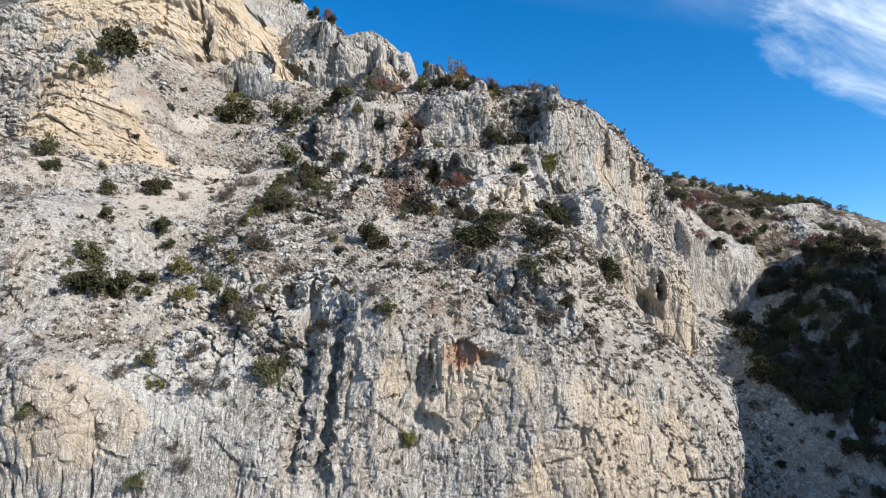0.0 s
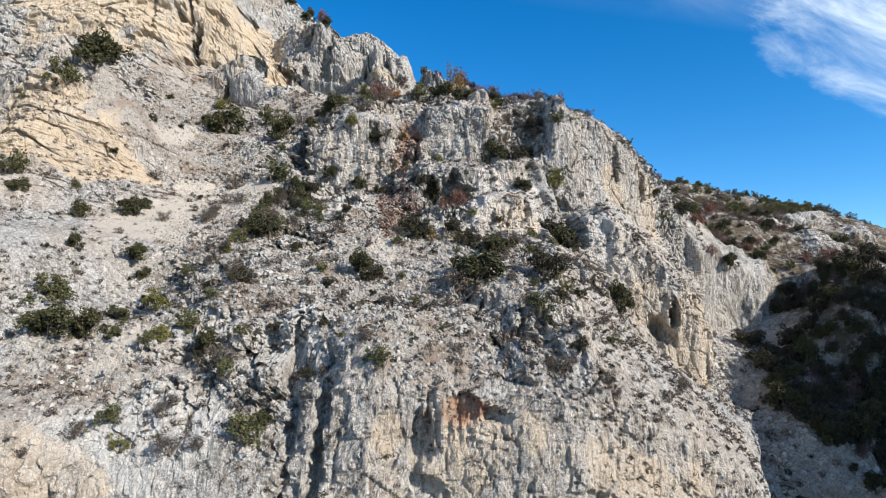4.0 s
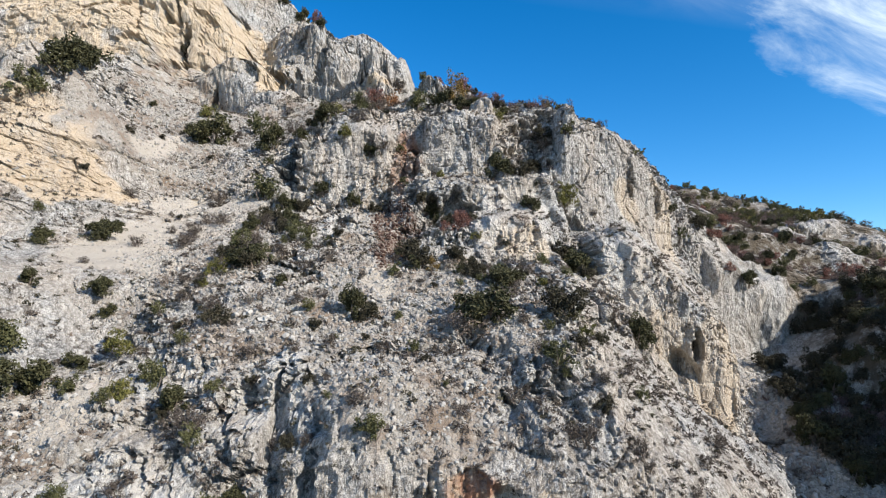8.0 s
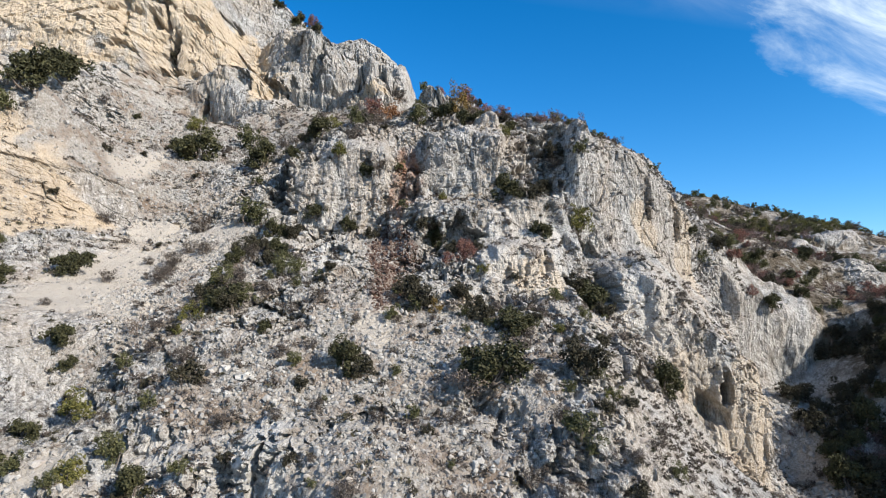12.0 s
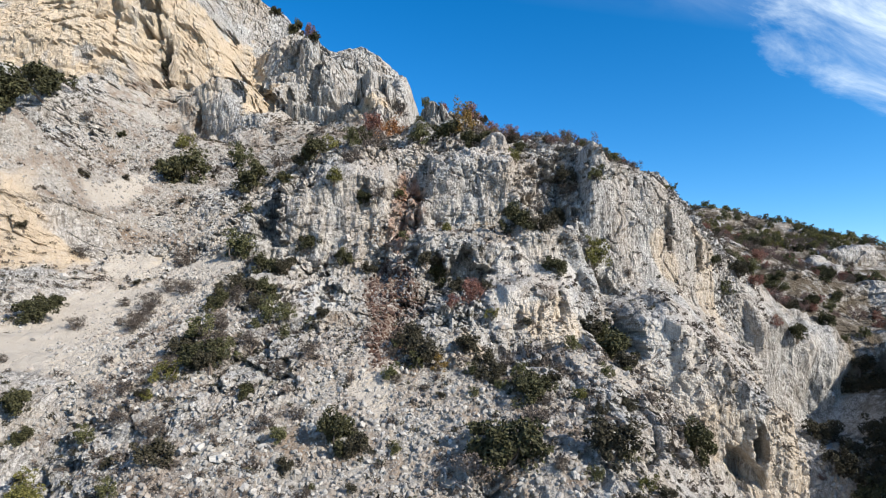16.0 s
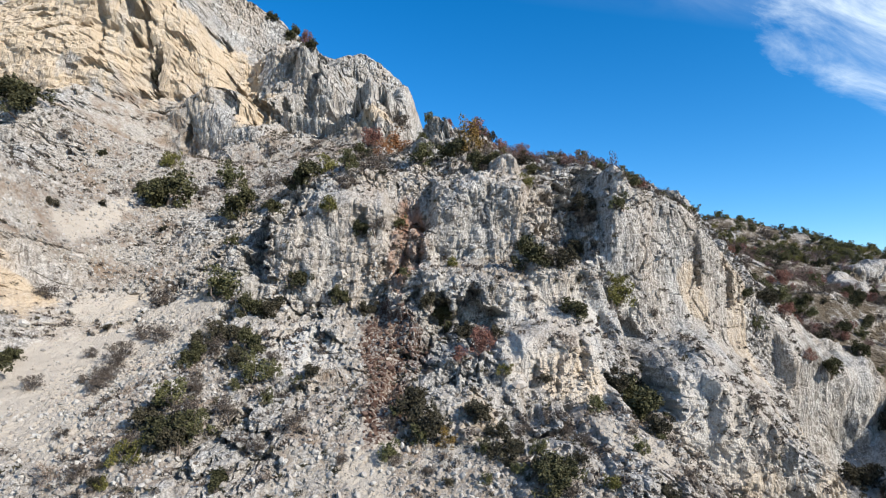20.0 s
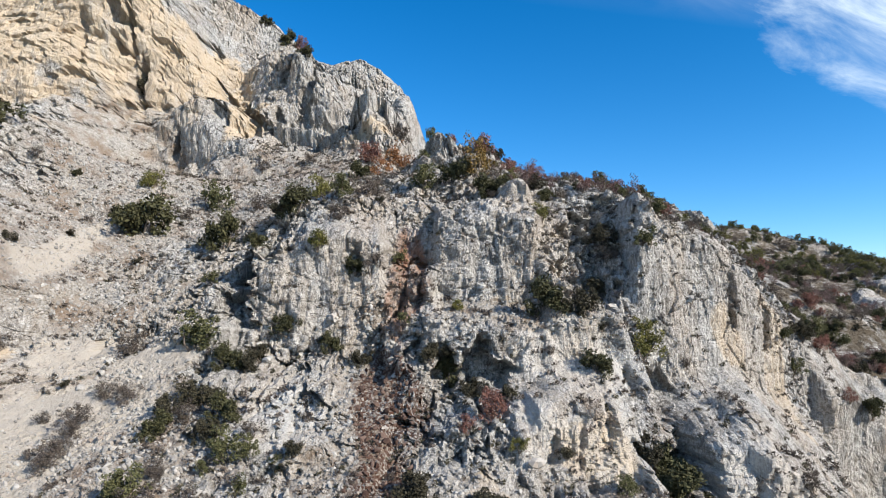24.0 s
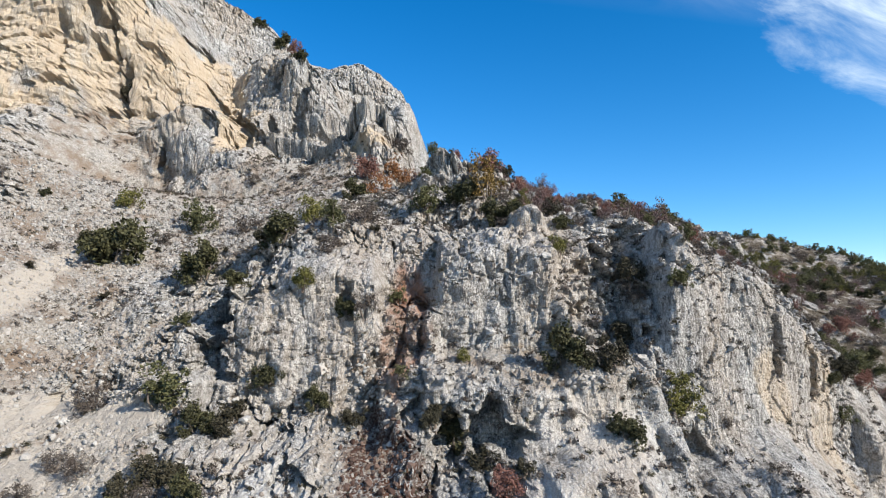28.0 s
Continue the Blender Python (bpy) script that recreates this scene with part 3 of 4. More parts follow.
    cleft(-42.2, 165.1, -36.6, 151.5, 1.6, 5.0)  # dark mouth
    cleft(-33.3, 167.7, -33.2, 165.8, 1.4, 3.5)  # pocket
    cleft(-27.0, 167.1, -27.8, 162.7, 1.3, 3.5)  # shade beside the knob
    cleft(-33.8, 158.9, -33.0, 155.3, 0.9, 3.0)  # chimney
    cleft(-67.4, 162.7, -67.5, 155.5, 0.8, 2.0)  # groove
    cleft(-72.3, 151.4, -65.1, 154.0, 0.7, 1.6)  # bedding slot
    cleft(-57.7, 166.8, -53.2, 177.5, 0.7, 1.6)  # bedding slot
    cleft(-70.9, 159.1, -64.0, 161.6, 0.6, 1.4)  # bedding slot
    cleft(-57.2, 164.4, -52.6, 166.6, 0.7, 1.6)  # bedding slot
    cleft(-24.1, 157.1, -14.7, 140.9, 1.0, 2.5)  # rusty foot of the knob
    cleft(16.4, 75.0, 14.8, 67.5, 1.5, 3.2)  # dark recess
    cleft(15.6, 80.6, 17.4, 78.1, 0.7, 1.6)  # fissure
    cleft(10.6, 77.6, 9.8, 71.5, 0.6, 0.8)  # slot in the pillars
    cleft(6.4, 73.4, 5.8, 68.8, 0.5, 0.8)  # slot in the pillars
    cleft(25.1, 91.0, 25.5, 86.9, 0.7, 1.3)  # crack in the large face
    cleft(30.4, 91.5, 30.3, 88.3, 0.6, 1.2)  # crack in the large face
    cleft(-1.6, 81.8, 0.6, 78.0, 1.2, 1.6)  # shade under the ledge
    cleft(-1.0, 39.0, -1.2, 35.0, 0.6, 1.2)  # rusty crack
    cleft(2.6, 37.6, 4.4, 37.0, 0.7, 1.2)  # small roof
    cleft(-2.6, 33.2, -0.2, 32.6, 0.7, 1.2)  # small roof
    cleft(8.7, 42.6, 8.0, 39.9, 0.8, 1.5)  # black alcove
    return cut


def relief(x, v):
    """Large forms plus the broken surface of the rock, the masks of its kinds, and how far it is cut in level."""
    d = macro(x, v)
    rise = (macro(x, v + 1.0) - macro(x, v - 1.0)) / 2
    mk = masks(x, v)
    step, steep = faces(x, v)
    cut = step + insets(x, v)
    d = forms(x, v, d)
    loose = np.maximum(mk["scree"], mk["soil"]) * (1 - steep)
    hard = (1 - 0.9 * loose) * (0.3 + 0.7 * ease(v, -30, 22))
    steep = np.maximum(steep, 0.8 * ease(rise, 0.1, 0.7)) * hard
    calm = np.maximum(region(x, v, *CALM), 0.7 * region(x, v, (-75, 165, 28, 24), (-55, 162, 17, 18)))
    rough = (0.45 + 0.75 * ease(smooth_noise(x / 9, v / 11, 17) + 0.4 * smooth_noise(x / 4, v / 4, 19), -0.2, 0.25)) * (1 - 0.6 * calm)
    # the rock's own directions: across, and true height, so that beds lie level and ribs hang upright
    level = v + 0.9 * (macro(x, v) + 40)
    wx = x + 0.9 * fbm(x / 6, v / 8, 5, 4, 0.5)
    wv = level + 0.9 * fbm(x / 7, v / 6, 9, 4, 0.5)
    near = 1 - 0.65 * ease(x, 37, 46)
    whole = near * np.clip(1 - 0.50 * np.maximum(steep, calm), 0, 1)
    # bulges and hollows of the faces
    d = d + hard * (0.9 + 0.6 * rough) * whole * fbm(x / 5, v / 5, 61, 3, 0.5) + 0.25 * loose * fbm(x / 3, v / 3, 62, 4)
    # drapery down the steep faces: rounded ribs with sharp grooves between them
    some = 0.35 + 0.65 * ease(smooth_noise(x / 8, v / 8, 25), -0.12, 0.15)
    some = np.maximum(some, region(x, v, *FLUTED)) * (1 - 0.45 * region(x, v, *PLAIN))
    rib = np.abs(smooth_noise(wx / 2.1, wv / 11.0, 21))
    rib2 = np.abs(smooth_noise(wx / 0.85 + 0.06 * wv, wv / 8.0, 23))
    rib3 = np.abs(smooth_noise(wx / 0.42, wv / 2.2, 24))
    cut = cut + steep * some * (1.25 * (0.2 - rib) + 0.8 * (0.2 - rib2) + 0.22 * (0.2 - rib3))
    # shelves between the steps of the rock
    ledge = (wv + 5 * smooth_noise(x / 11, v / 22, 13)) / 6.5
    tooth = ledge - np.floor(ledge)
    cut = cut + near * hard * rough * (1 - 0.7 * steep) * ease(0.5 + smooth_noise(x / 8, v / 8, 15), 0.25, 0.8) * 1.9 * (ease(tooth, 0.0, 0.2) * (1 - tooth) - 0.4)
    # knobbly solution surface: rounded lumps with sharp creases between them
    lump, amp = 0.0, 1.0
    for i in range(5):
        lump = lump + amp * (np.abs(smooth_noise(wx * 2.0 ** i / 2.4 + 3.1 * i, wv * 2.0 ** i / 2.8, 201 + i)) - 0.2)
        amp *= 0.58
    d = d + hard * (0.12 + 0.55 * rough) * (1 - 0.6 * steep) * lump
    # broken blocks, taller than wide on the faces
    for size, tall, amount, seed in ((4.2, 5.6, 1.1, 31), (1.7, 2.4, 0.62, 41), (0.72, 0.95, 0.36, 51), (0.36, 0.42, 0.20, 53)):
        own, crack = blocks(wx / size, wv / tall, seed)
        split = 1 - ease(crack, 0.0, 0.10)
        d = d + 0.35 * hard * whole * (0.3 + 0.7 * rough) * amount * (0.8 * own - 0.35 * split)
        cut = cut - hard * whole * (0.3 + 0.7 * rough) * amount * (0.62 * own - 0.25 * split)
    own, crack = blocks(x / 0.5, v / 0.5, 57)
    d = d + 0.16 * mk["scree"] * own
    # bedded blocks of the great wall
    wall = region(x, v, (-75, 165, 30, 26), (-52, 165, 16, 18), (-45, 76, 9, 11))
    for size, tall, amount, seed in ((6.0, 3.6, 0.8, 231), (2.6, 1.6, 0.4, 233)):
        own, crack = blocks(wx / size, wv / tall, seed)
        cut = cut - wall * amount * (0.8 * own - 0.45 * (1 - ease(crack, 0.0, 0.09)))
    # crevices, upright on the faces and along the bedding
    fine = smooth_noise(x / 0.6, v / 0.6, 161) + 0.5 * smooth_noise(x / 0.25, v / 0.25, 163)
    for size, tall, wide, depth, few, seed in ((3.6, 8.0, 0.09, 1.5, 0.12, 121), (1.8, 4.2, 0.11, 0.9, 0.10, 123), (0.9, 1.5, 0.15, 0.45, 0.06, 125),
                                               (3.0, 1.4, 0.10, 0.7, 0.14, 127)):
        own, crack = blocks(wx / size, wv / tall, seed)
        where = ease(smooth_noise(x / 3.5, v / 3.5, seed + 60), few - 0.08, few + 0.12)
        cut = cut + near * hard * (1 - 0.75 * np.maximum(calm, 0.85 * steep)) * where * depth * (1 - ease(crack + 0.10 * fine, 0.0, wide))
    return d, mk, cut


# where the rock is whole and smooth, hung with flutes, or plain: x, v, half width, half height
CALM = ((22.0, 46.0, 12.0, 13.0), (0.0, 35.0, 11.0, 6.0), (28.0, 62.0, 6.0, 10.0), (-44.6, 74.6, 8.0, 19.1), (10.9, 76.8, 7.7, 8.3), (21.9, 70.0, 7.7, 6.2), (25.4, 87.9, 12.0, 14.0), (8.0, 82.0, 5.4, 2.7), (-14.3, 89.9, 6.4, 7.0),
        (3.2, 91.2, 5.0, 5.5), (-8.8, 94.1, 6.1, 3.4), (-25.2, 32.7, 9.0, 6.0), (9.7, 29.7, 19.0, 8.0), (-34.0, 58.0, 9.0, 20.0), (-19.7, 32.3, 9.0, 7.0), (-32.0, 38.0, 8.0, 8.0))
FLUTED = ((2.6, 91.0, 5.2, 6.0), (-14.0, 89.0, 6.5, 7.0), (8.0, 71.5, 4.8, 5.0), (-8.5, 34.0, 3.2, 6.0), (8.0, 81.0, 6.0, 3.5), (52.0, 95.0, 7.0, 7.0))
PLAIN = ((-17, 158, 13, 18), (26.0, 88.0, 10.0, 10.0), (-44.0, 76.0, 10.0, 12.0), (-75, 165, 28, 24), (-52, 164, 14, 16), (-24, 32, 10, 8))


def world_of(x, v, d, cut):
    return np.stack([x, v * CL - d * SL + cut, v * SL + d * CL], -1)


def spacing(*stretches):
    """Grid lines: (from, to, step) one after another."""
    lines = [np.arange(a, b, s) for a, b, s in stretches]
    return np.concatenate(lines)


def sheet(name, xs, vs):
    gx, gv = np.meshgrid(xs, vs, indexing="ij")
    d, mk, cut = relief(gx, gv)
    co = world_of(gx, gv, d, cut).reshape(-1, 3)
    nx, nv = gx.shape
    k = np.arange(nx * nv).reshape(nx, nv)
    quads = np.stack([k[:-1, :-1], k[1:, :-1], k[1:, 1:], k[:-1, 1:]], -1).reshape(-1, 4)
    me = bpy.data.meshes.new(name)
    me.vertices.add(len(co))
    me.vertices.foreach_set("co", co.astype(np.float32).ravel())
    me.loops.add(quads.size)
    me.loops.foreach_set("vertex_index", quads.astype(np.int32).ravel())
    me.polygons.add(len(quads))
    me.polygons.foreach_set("loop_start", np.arange(0, quads.size, 4, dtype=np.int32))
    me.polygons.foreach_set("use_smooth", np.zeros(len(quads), dtype=bool))
    me.update(calc_edges=True)
    for key, value in mk.items():
        a = me.attributes.new(key, "FLOAT", "POINT")
        a.data.foreach_set("value", np.ascontiguousarray(value, dtype=np.float32).ravel())
    me.materials.append(ROCK)
    return new(name, me)


XS = spacing((-400, -110, 12), (-110, -54, 0.42), (-54, 42, 0.16), (42, 130, 0.5), (130, 420, 10))
VS = spacing((-160, -40, 8), (-40, 10, 1.2), (10, 28, 0.5), (28, 122, 0.158), (122, 205, 0.29), (205, 232, 0.6), (232, 420, 6))
hill = tagged(sheet("ground", XS, VS), "steep karst limestone hillside with cliffs, ledges and scree", "hillside", kind="structure")

# ---- the far side of the gorge, which keeps the low sun off the gully ----


def opposite_ridge():
    xs, ys = np.arange(118, 420, 6.0), np.arange(-160, 190, 6.0)
    gx, gy = np.meshgrid(xs, ys, indexing="ij")
    top = 87 - 0.05 * np.maximum(40 - gy, 0) - 0.75 * np.maximum(gy - 40, 0) + 6 * fbm(gx / 40, gy / 40, 301, 4)
    z = -70 + (top + 70) * ease(gx, 122, 175) + 10 * fbm(gx / 25, gy / 25, 303, 4)
    co = np.stack([gx, gy, z], -1).reshape(-1, 3)
    return co, gx.shape


def grid_mesh(name, co, shape, mat):
    k = np.arange(shape[0] * shape[1]).reshape(shape)
    quads = np.stack([k[:-1, :-1], k[1:, :-1], k[1:, 1:], k[:-1, 1:]], -1).reshape(-1, 4)
    return raw_mesh(name, co, quads, mat)


def raw_mesh(name, co, faces, mat, smooth=True):
    n = faces.shape[1]
    me = bpy.data.meshes.new(name)
    me.vertices.add(len(co))
    me.vertices.foreach_set("co", np.ascontiguousarray(co, dtype=np.float32).ravel())
    me.loops.add(faces.size)
    me.loops.foreach_set("vertex_index", np.ascontiguousarray(faces, dtype=np.int32).ravel())
    me.polygons.add(len(faces))
    me.polygons.foreach_set("loop_start", np.arange(0, faces.size, n, dtype=np.int32))
    me.polygons.foreach_set("use_smooth", np.full(len(faces), smooth, dtype=bool))
    me.update(calc_edges=True)
    me.materials.append(mat)
    return me


co, shape = opposite_ridge()
tagged(new("backdrop_ridge", grid_mesh("backdrop_ridge", co, shape, ROCK)), "rocky limestone ridge across the gorge", "ridge", kind="structure")

far_x, far_y = np.meshgrid(np.linspace(-2400, 2400, 41), np.linspace(-2400, 2400, 41), indexing="ij")
far_z = -95 + 12 * fbm(far_x / 300, far_y / 300, 311, 4)
tagged(new("valley_floor", grid_mesh("valley_floor", np.stack([far_x, far_y, far_z], -1).reshape(-1, 3), far_x.shape, ROCK)),
       "stony valley floor that reaches the horizon", "ground", kind="structure")

# ---- plants ----


def leaf_material(name, dark, light, rough=0.75):
    def build(t, b):
        info = t.nodes.new("ShaderNodeNewGeometry")
        ob = t.nodes.new("ShaderNodeObjectInfo")
        f = maths(t, "ADD", maths(t, "MULTIPLY", info.outputs["Random Per Island"], 0.75), maths(t, "MULTIPLY", ob.outputs["Random"], 0.25))
        t.links.new(blend(t, f, dark, light), b.inputs["Base Color"])
    return material(name, build, rough, 0.25)


def bark(t, b):
    g = t.nodes.new("ShaderNodeNewGeometry").outputs["Position"]
    t.links.new(blend(t, noise_of(t, g, 14, 6, 0.7), (0.09, 0.07, 0.055), (0.24, 0.20, 0.17)), b.inputs["Base Color"])


BARK = material("grey bark", bark, 0.95)
LEAVES = {
    "oak": leaf_material("dark evergreen leaf", (0.012, 0.013, 0.006), (0.088, 0.086, 0.038)),
    "olive": leaf_material("olive green leaf", (0.028, 0.032, 0.013), (0.135, 0.132, 0.058)),
    "spurge": leaf_material("yellow green leaf", (0.044, 0.048, 0.011), (0.176, 0.160, 0.048)),
    "dry": leaf_material("grey brown twigs", (0.030, 0.024, 0.020), (0.125, 0.102, 0.085)),
    "dark": leaf_material("dark twiggy leaf", (0.013, 0.012, 0.008), (0.070, 0.062, 0.037)),
    "pale": leaf_material("pale dry twigs", (0.136, 0.104, 0.080), (0.288, 0.232, 0.192)),
    "red": leaf_material("russet autumn leaf", (0.095, 0.042, 0.034), (0.260, 0.130, 0.100)),
    "rust": leaf_material("orange autumn leaf", (0.112, 0.044, 0.016), (0.288, 0.136, 0.056)),
    "amber": leaf_material("amber autumn leaf", (0.080, 0.048, 0.012), (0.256, 0.168, 0.048)),
    "bare": leaf_material("mauve bare twigs", (0.060, 0.038, 0.036), (0.190, 0.125, 0.115)),
}


def tube(points, radii, sides=5):
    """A tapered limb along points, as vertices and quads."""
    co, quads = [], []
    for i, (p, r) in enumerate(zip(points, radii)):
        a = points[min(i + 1, len(points) - 1)] - points[max(i - 1, 0)]
        a.normalize()
        s = a.orthogonal().normalized()
        w = a.cross(s)
        for k in range(sides):
            q = 2 * math.pi * k / sides
            co.append(p + s * (math.cos(q) * r) + w * (math.sin(q) * r))
    for i in range(len(points) - 1):
        for k in range(sides):
            a, b = i * sides + k, i * sides + (k + 1) % sides
            quads.append((a, b, b + sides, a + sides))
    return co, quads


def limb(rng, start, end, r0, r1, bend):
    mid = (start + end) / 2 + Vector((rng.uniform(-1, 1), rng.uniform(-1, 1), rng.uniform(-0.3, 1))) * bend
    pts = [start, (start + mid) / 2 + Vector((0, 0, bend * 0.2)), mid, (mid + end) / 2, end]
    return tube(pts, [r0 + (r1 - r0) * i / 4 for i in range(5)])


def leaf_cloud(rng, clumps, per, leaf, spread):
    """Leaves in clumps: each a folded pair of small triangles, turned any way."""
    co, tris = [], []
    for c, r in clumps:
        for _ in range(per):
            off = Vector((rng.gauss(0, 1), rng.gauss(0, 1), rng.gauss(0, 1)))
            off.normalize()
            p = c + off * (r * rng.uniform(0.35, 1.0) ** 0.6)
            n = Vector((rng.gauss(0, 1), rng.gauss(0, 1), rng.gauss(0.4, 1))).normalized()
            a = n.orthogonal().normalized()
            a.rotate(Matrix.Rotation(rng.uniform(0, 6.28), 3, n))
            b = n.cross(a)
            s = leaf * rng.uniform(0.6, 1.4)
            k = len(co)
            co += [p - a * s, p + b * (s * spread), p + a * s + n * (s * 0.3), p - b * (s * spread)]
            tris += [(k, k + 1, k + 2), (k, k + 2, k + 3)]
    return co, tris


def build_plant(kind, seed, shape):
    """A plant one metre across at the origin: an Empty with stems and a crown."""
    rng = random.Random(seed)
    high, clumps_n, per, leaf, r_lo, r_hi, stems, lift, name, label = shape
    root = new(name)
    root.empty_display_size = 0.2
    # a few lobes of uneven height and reach, then clumps of leaves over each
    lobes = []
    for i in range(rng.choice((4, 5, 6))):
        a, u = 6.283 * (i + rng.uniform(-0.3, 0.3)) / 5, rng.uniform(0.05, 0.30)
        lobes.append((math.cos(a) * u, math.sin(a) * u, rng.uniform(0.40, 0.78), rng.uniform(0.16, 0.26)))
    clumps = []
    for i in range(clumps_n):
        lx, ly, up, wide = lobes[i % len(lobes)]
        a, zz = rng.uniform(0, 6.283), rng.uniform(0, 1) ** 0.8
        u = wide * math.sqrt(rng.uniform(0, 1)) * (1.15 - 0.55 * zz)
        clumps.append((Vector((lx + math.cos(a) * u, ly + math.sin(a) * u, -0.06 + 0.5 * lift + zz * (high * up * 1.4 - lift))), rng.uniform(r_lo, r_hi) * 0.85))
    for i in range(stems):
        c = clumps[(i * 7) % len(clumps)][0]
        s = Vector((rng.uniform(-0.05, 0.05), rng.uniform(-0.05, 0.05), -0.22))
        co, quads = limb(rng, s, c, 0.028 if stems < 6 else 0.016, 0.005, 0.06)
        ob = new("stem", raw_mesh("stem", np.array([tuple(p) for p in co]), np.array(quads), BARK))
        ob.parent = root
    co, tris = leaf_cloud(rng, clumps, int(per * 0.95), leaf * 1.0, 0.55)
    ob = new("crown", raw_mesh("crown", np.array([tuple(p) for p in co]), np.array(tris), LEAVES[kind], False))
    ob.parent = root
    return tagged(root, label, "shrub")


#                 height clumps leaves size  clump radii  stems lift  name  label
SHAPES = {
    "oak": (0.62, 40, 85, 0.028, 0.09, 0.17, 3, 0.05, "evergreen_shrub", "dense dark green evergreen shrub rooted in the rock"),
    "olive": (0.64, 36, 64, 0.026, 0.08, 0.16, 3, 0.10, "olive_shrub", "grey-green open shrub growing between limestone blocks"),
    "spurge": (0.58, 32, 64, 0.024, 0.08, 0.15, 3, 0.06, "yellow_green_shrub", "yellow-green bushy shrub on the limestone slope"),
    "dry": (0.50, 32, 60, 0.018, 0.07, 0.15, 4, 0.02, "dry_shrub", "low grey-brown dry twiggy shrub on scree"),
    "dark": (0.52, 34, 70, 0.026, 0.09, 0.16, 3, 0.03, "dark_shrub", "dark twiggy evergreen shrub in a rock recess"),
    "pale": (0.40, 24, 40, 0.018, 0.07, 0.15, 4, 0.02, "withered_shrub", "pale withered brushwood lying on the stones"),
    "red": (0.60, 34, 60, 0.022, 0.08, 0.16, 4, 0.08, "russet_shrub", "russet-leaved autumn shrub on a rock ledge"),
    "rust": (0.66, 28, 46, 0.022, 0.08, 0.16, 4, 0.08, "orange_shrub", "orange-brown autumn shrub below the crest"),
    "amber": (0.80, 30, 48, 0.022, 0.08, 0.16, 4, 0.10, "amber_shrub", "amber-leaved autumn shrub on the limestone slope"),
    "bare": (0.62, 30, 46, 0.016, 0.07, 0.15, 5, 0.12, "bare_tree", "low mauve nearly leafless tree on the hill"),
}
MODELS = {k: [build_plant(k, 100 + 10 * i + j, s) for j in range(2)] for i, (k, s) in enumerate(SHAPES.items())}
USED = {k: 0 for k in MODELS}
rng_plants = random.Random(5)


def surface(x, v):
    d, _, cut = relief(np.array([float(x)]), np.array([float(v)]))
    return Vector(world_of(np.array([float(x)]), np.array([float(v)]), d, cut)[0])


def plant(kind, x, v, size, group="shrubs of the hillside", at=None):
    """Set a plant of that width on the slope; the first of each model is the model itself."""
    p = at if at is not None else surface(x, v)
    k = USED[kind]
    USED[kind] += 1
    turn = Matrix.Rotation(rng_plants.uniform(0, 6.28), 4, "Z")
    lean = Matrix.Rotation(rng_plants.uniform(0.05, 0.22), 4, "X")
    s = size * 1.4
    m = Matrix.Translation(p + Vector((0, -0.05 * s, 0.02))) @ lean @ turn @ Matrix.Diagonal((s * rng_plants.uniform(0.9, 1.12), s, s * rng_plants.uniform(0.85, 1.15), 1))
    model = MODELS[kind][k % len(MODELS[kind])]
    if k < len(MODELS[kind]):
        model.matrix_basis = m
        ob = model
    else:
        base = model.matrix_basis.copy()
        model.matrix_basis = Matrix.Identity(4)
        ob = copy_thing(model, m)
        model.matrix_basis = base
    ob["group"] = group
    return ob


plant("oak", -21.1, 72.4, 1.8)
plant("olive", -15.9, 69.7, 2.4)
plant("oak", -19.2, 62.3, 2.9)
plant("olive", -17.7, 63.3, 1.9)
plant("spurge", -20.9, 60.7, 1.8)
plant("oak", -14.7, 59.0, 1.4)
plant("dry", -25.8, 77.2, 2.0)
plant("dry", -28.3, 70.8, 2.0)
plant("dry", -28.5, 74.8, 2.2)
plant("dry", -29.6, 84.1, 2.8)
plant("olive", -22.7, 83.4, 3.9)
plant("oak", -15.4, 84.3, 2.3)
plant("oak", -19.5, 80.0, 2.6)
plant("spurge", -13.0, 94.0, 2.3)
plant("oak", -19.1, 95.9, 1.9)
plant("spurge", -16.8, 112.0, 3.4)
plant("oak", -16.9, 100.5, 4.3)
plant("olive", -11.8, 100.5, 2.6)
plant("oak", -37.0, 105.7, 6.2)
plant("oak", -25.1, 100.3, 4.0)
plant("olive", -32.6, 117.3, 4.1)
plant("spurge", -41.8, 119.9, 3.2)
plant("oak", -59.7, 119.2, 6.7)
plant("rust", -8.9, 134.3, 5.3)
plant("red", -12.8, 129.6, 4.6)
plant("oak", -13.3, 120.2, 3.0)
plant("olive", -4.0, 107.0, 3.2)
plant("amber", 2.6, 107.7, 4.2)
plant("red", 3.6, 118.9, 3.2)
plant("bare", 11.0, 107.5, 2.2)
plant("oak", 9.1, 100.7, 1.7)
plant("oak", 12.4, 103.1, 0.8)
plant("bare", 6.9, 103.9, 3.0)
plant("bare", 18.7, 104.5, 3.8)
plant("oak", 4.3, 101.1, 1.9)
plant("oak", 2.8, 101.5, 2.6)
plant("olive", 16.4, 92.1, 1.9)
plant("spurge", 7.6, 95.2, 1.7)
plant("spurge", -0.3, 85.8, 1.3)
plant("olive", -5.0, 85.2, 1.1)
plant("dry", -8.1, 91.1, 2.4)
plant("oak", -9.4, 90.8, 1.8)
plant("red", 2.1, 73.7, 2.4)
plant("red", 0.1, 73.0, 1.3)
plant("spurge", 3.6, 71.9, 1.1)
plant("oak", -0.9, 77.9, 3.3)
plant("dark", 1.2, 65.6, 2.5)
plant("amber", -1.0, 62.9, 1.3)
plant("dark", -2.3, 64.3, 3.1)
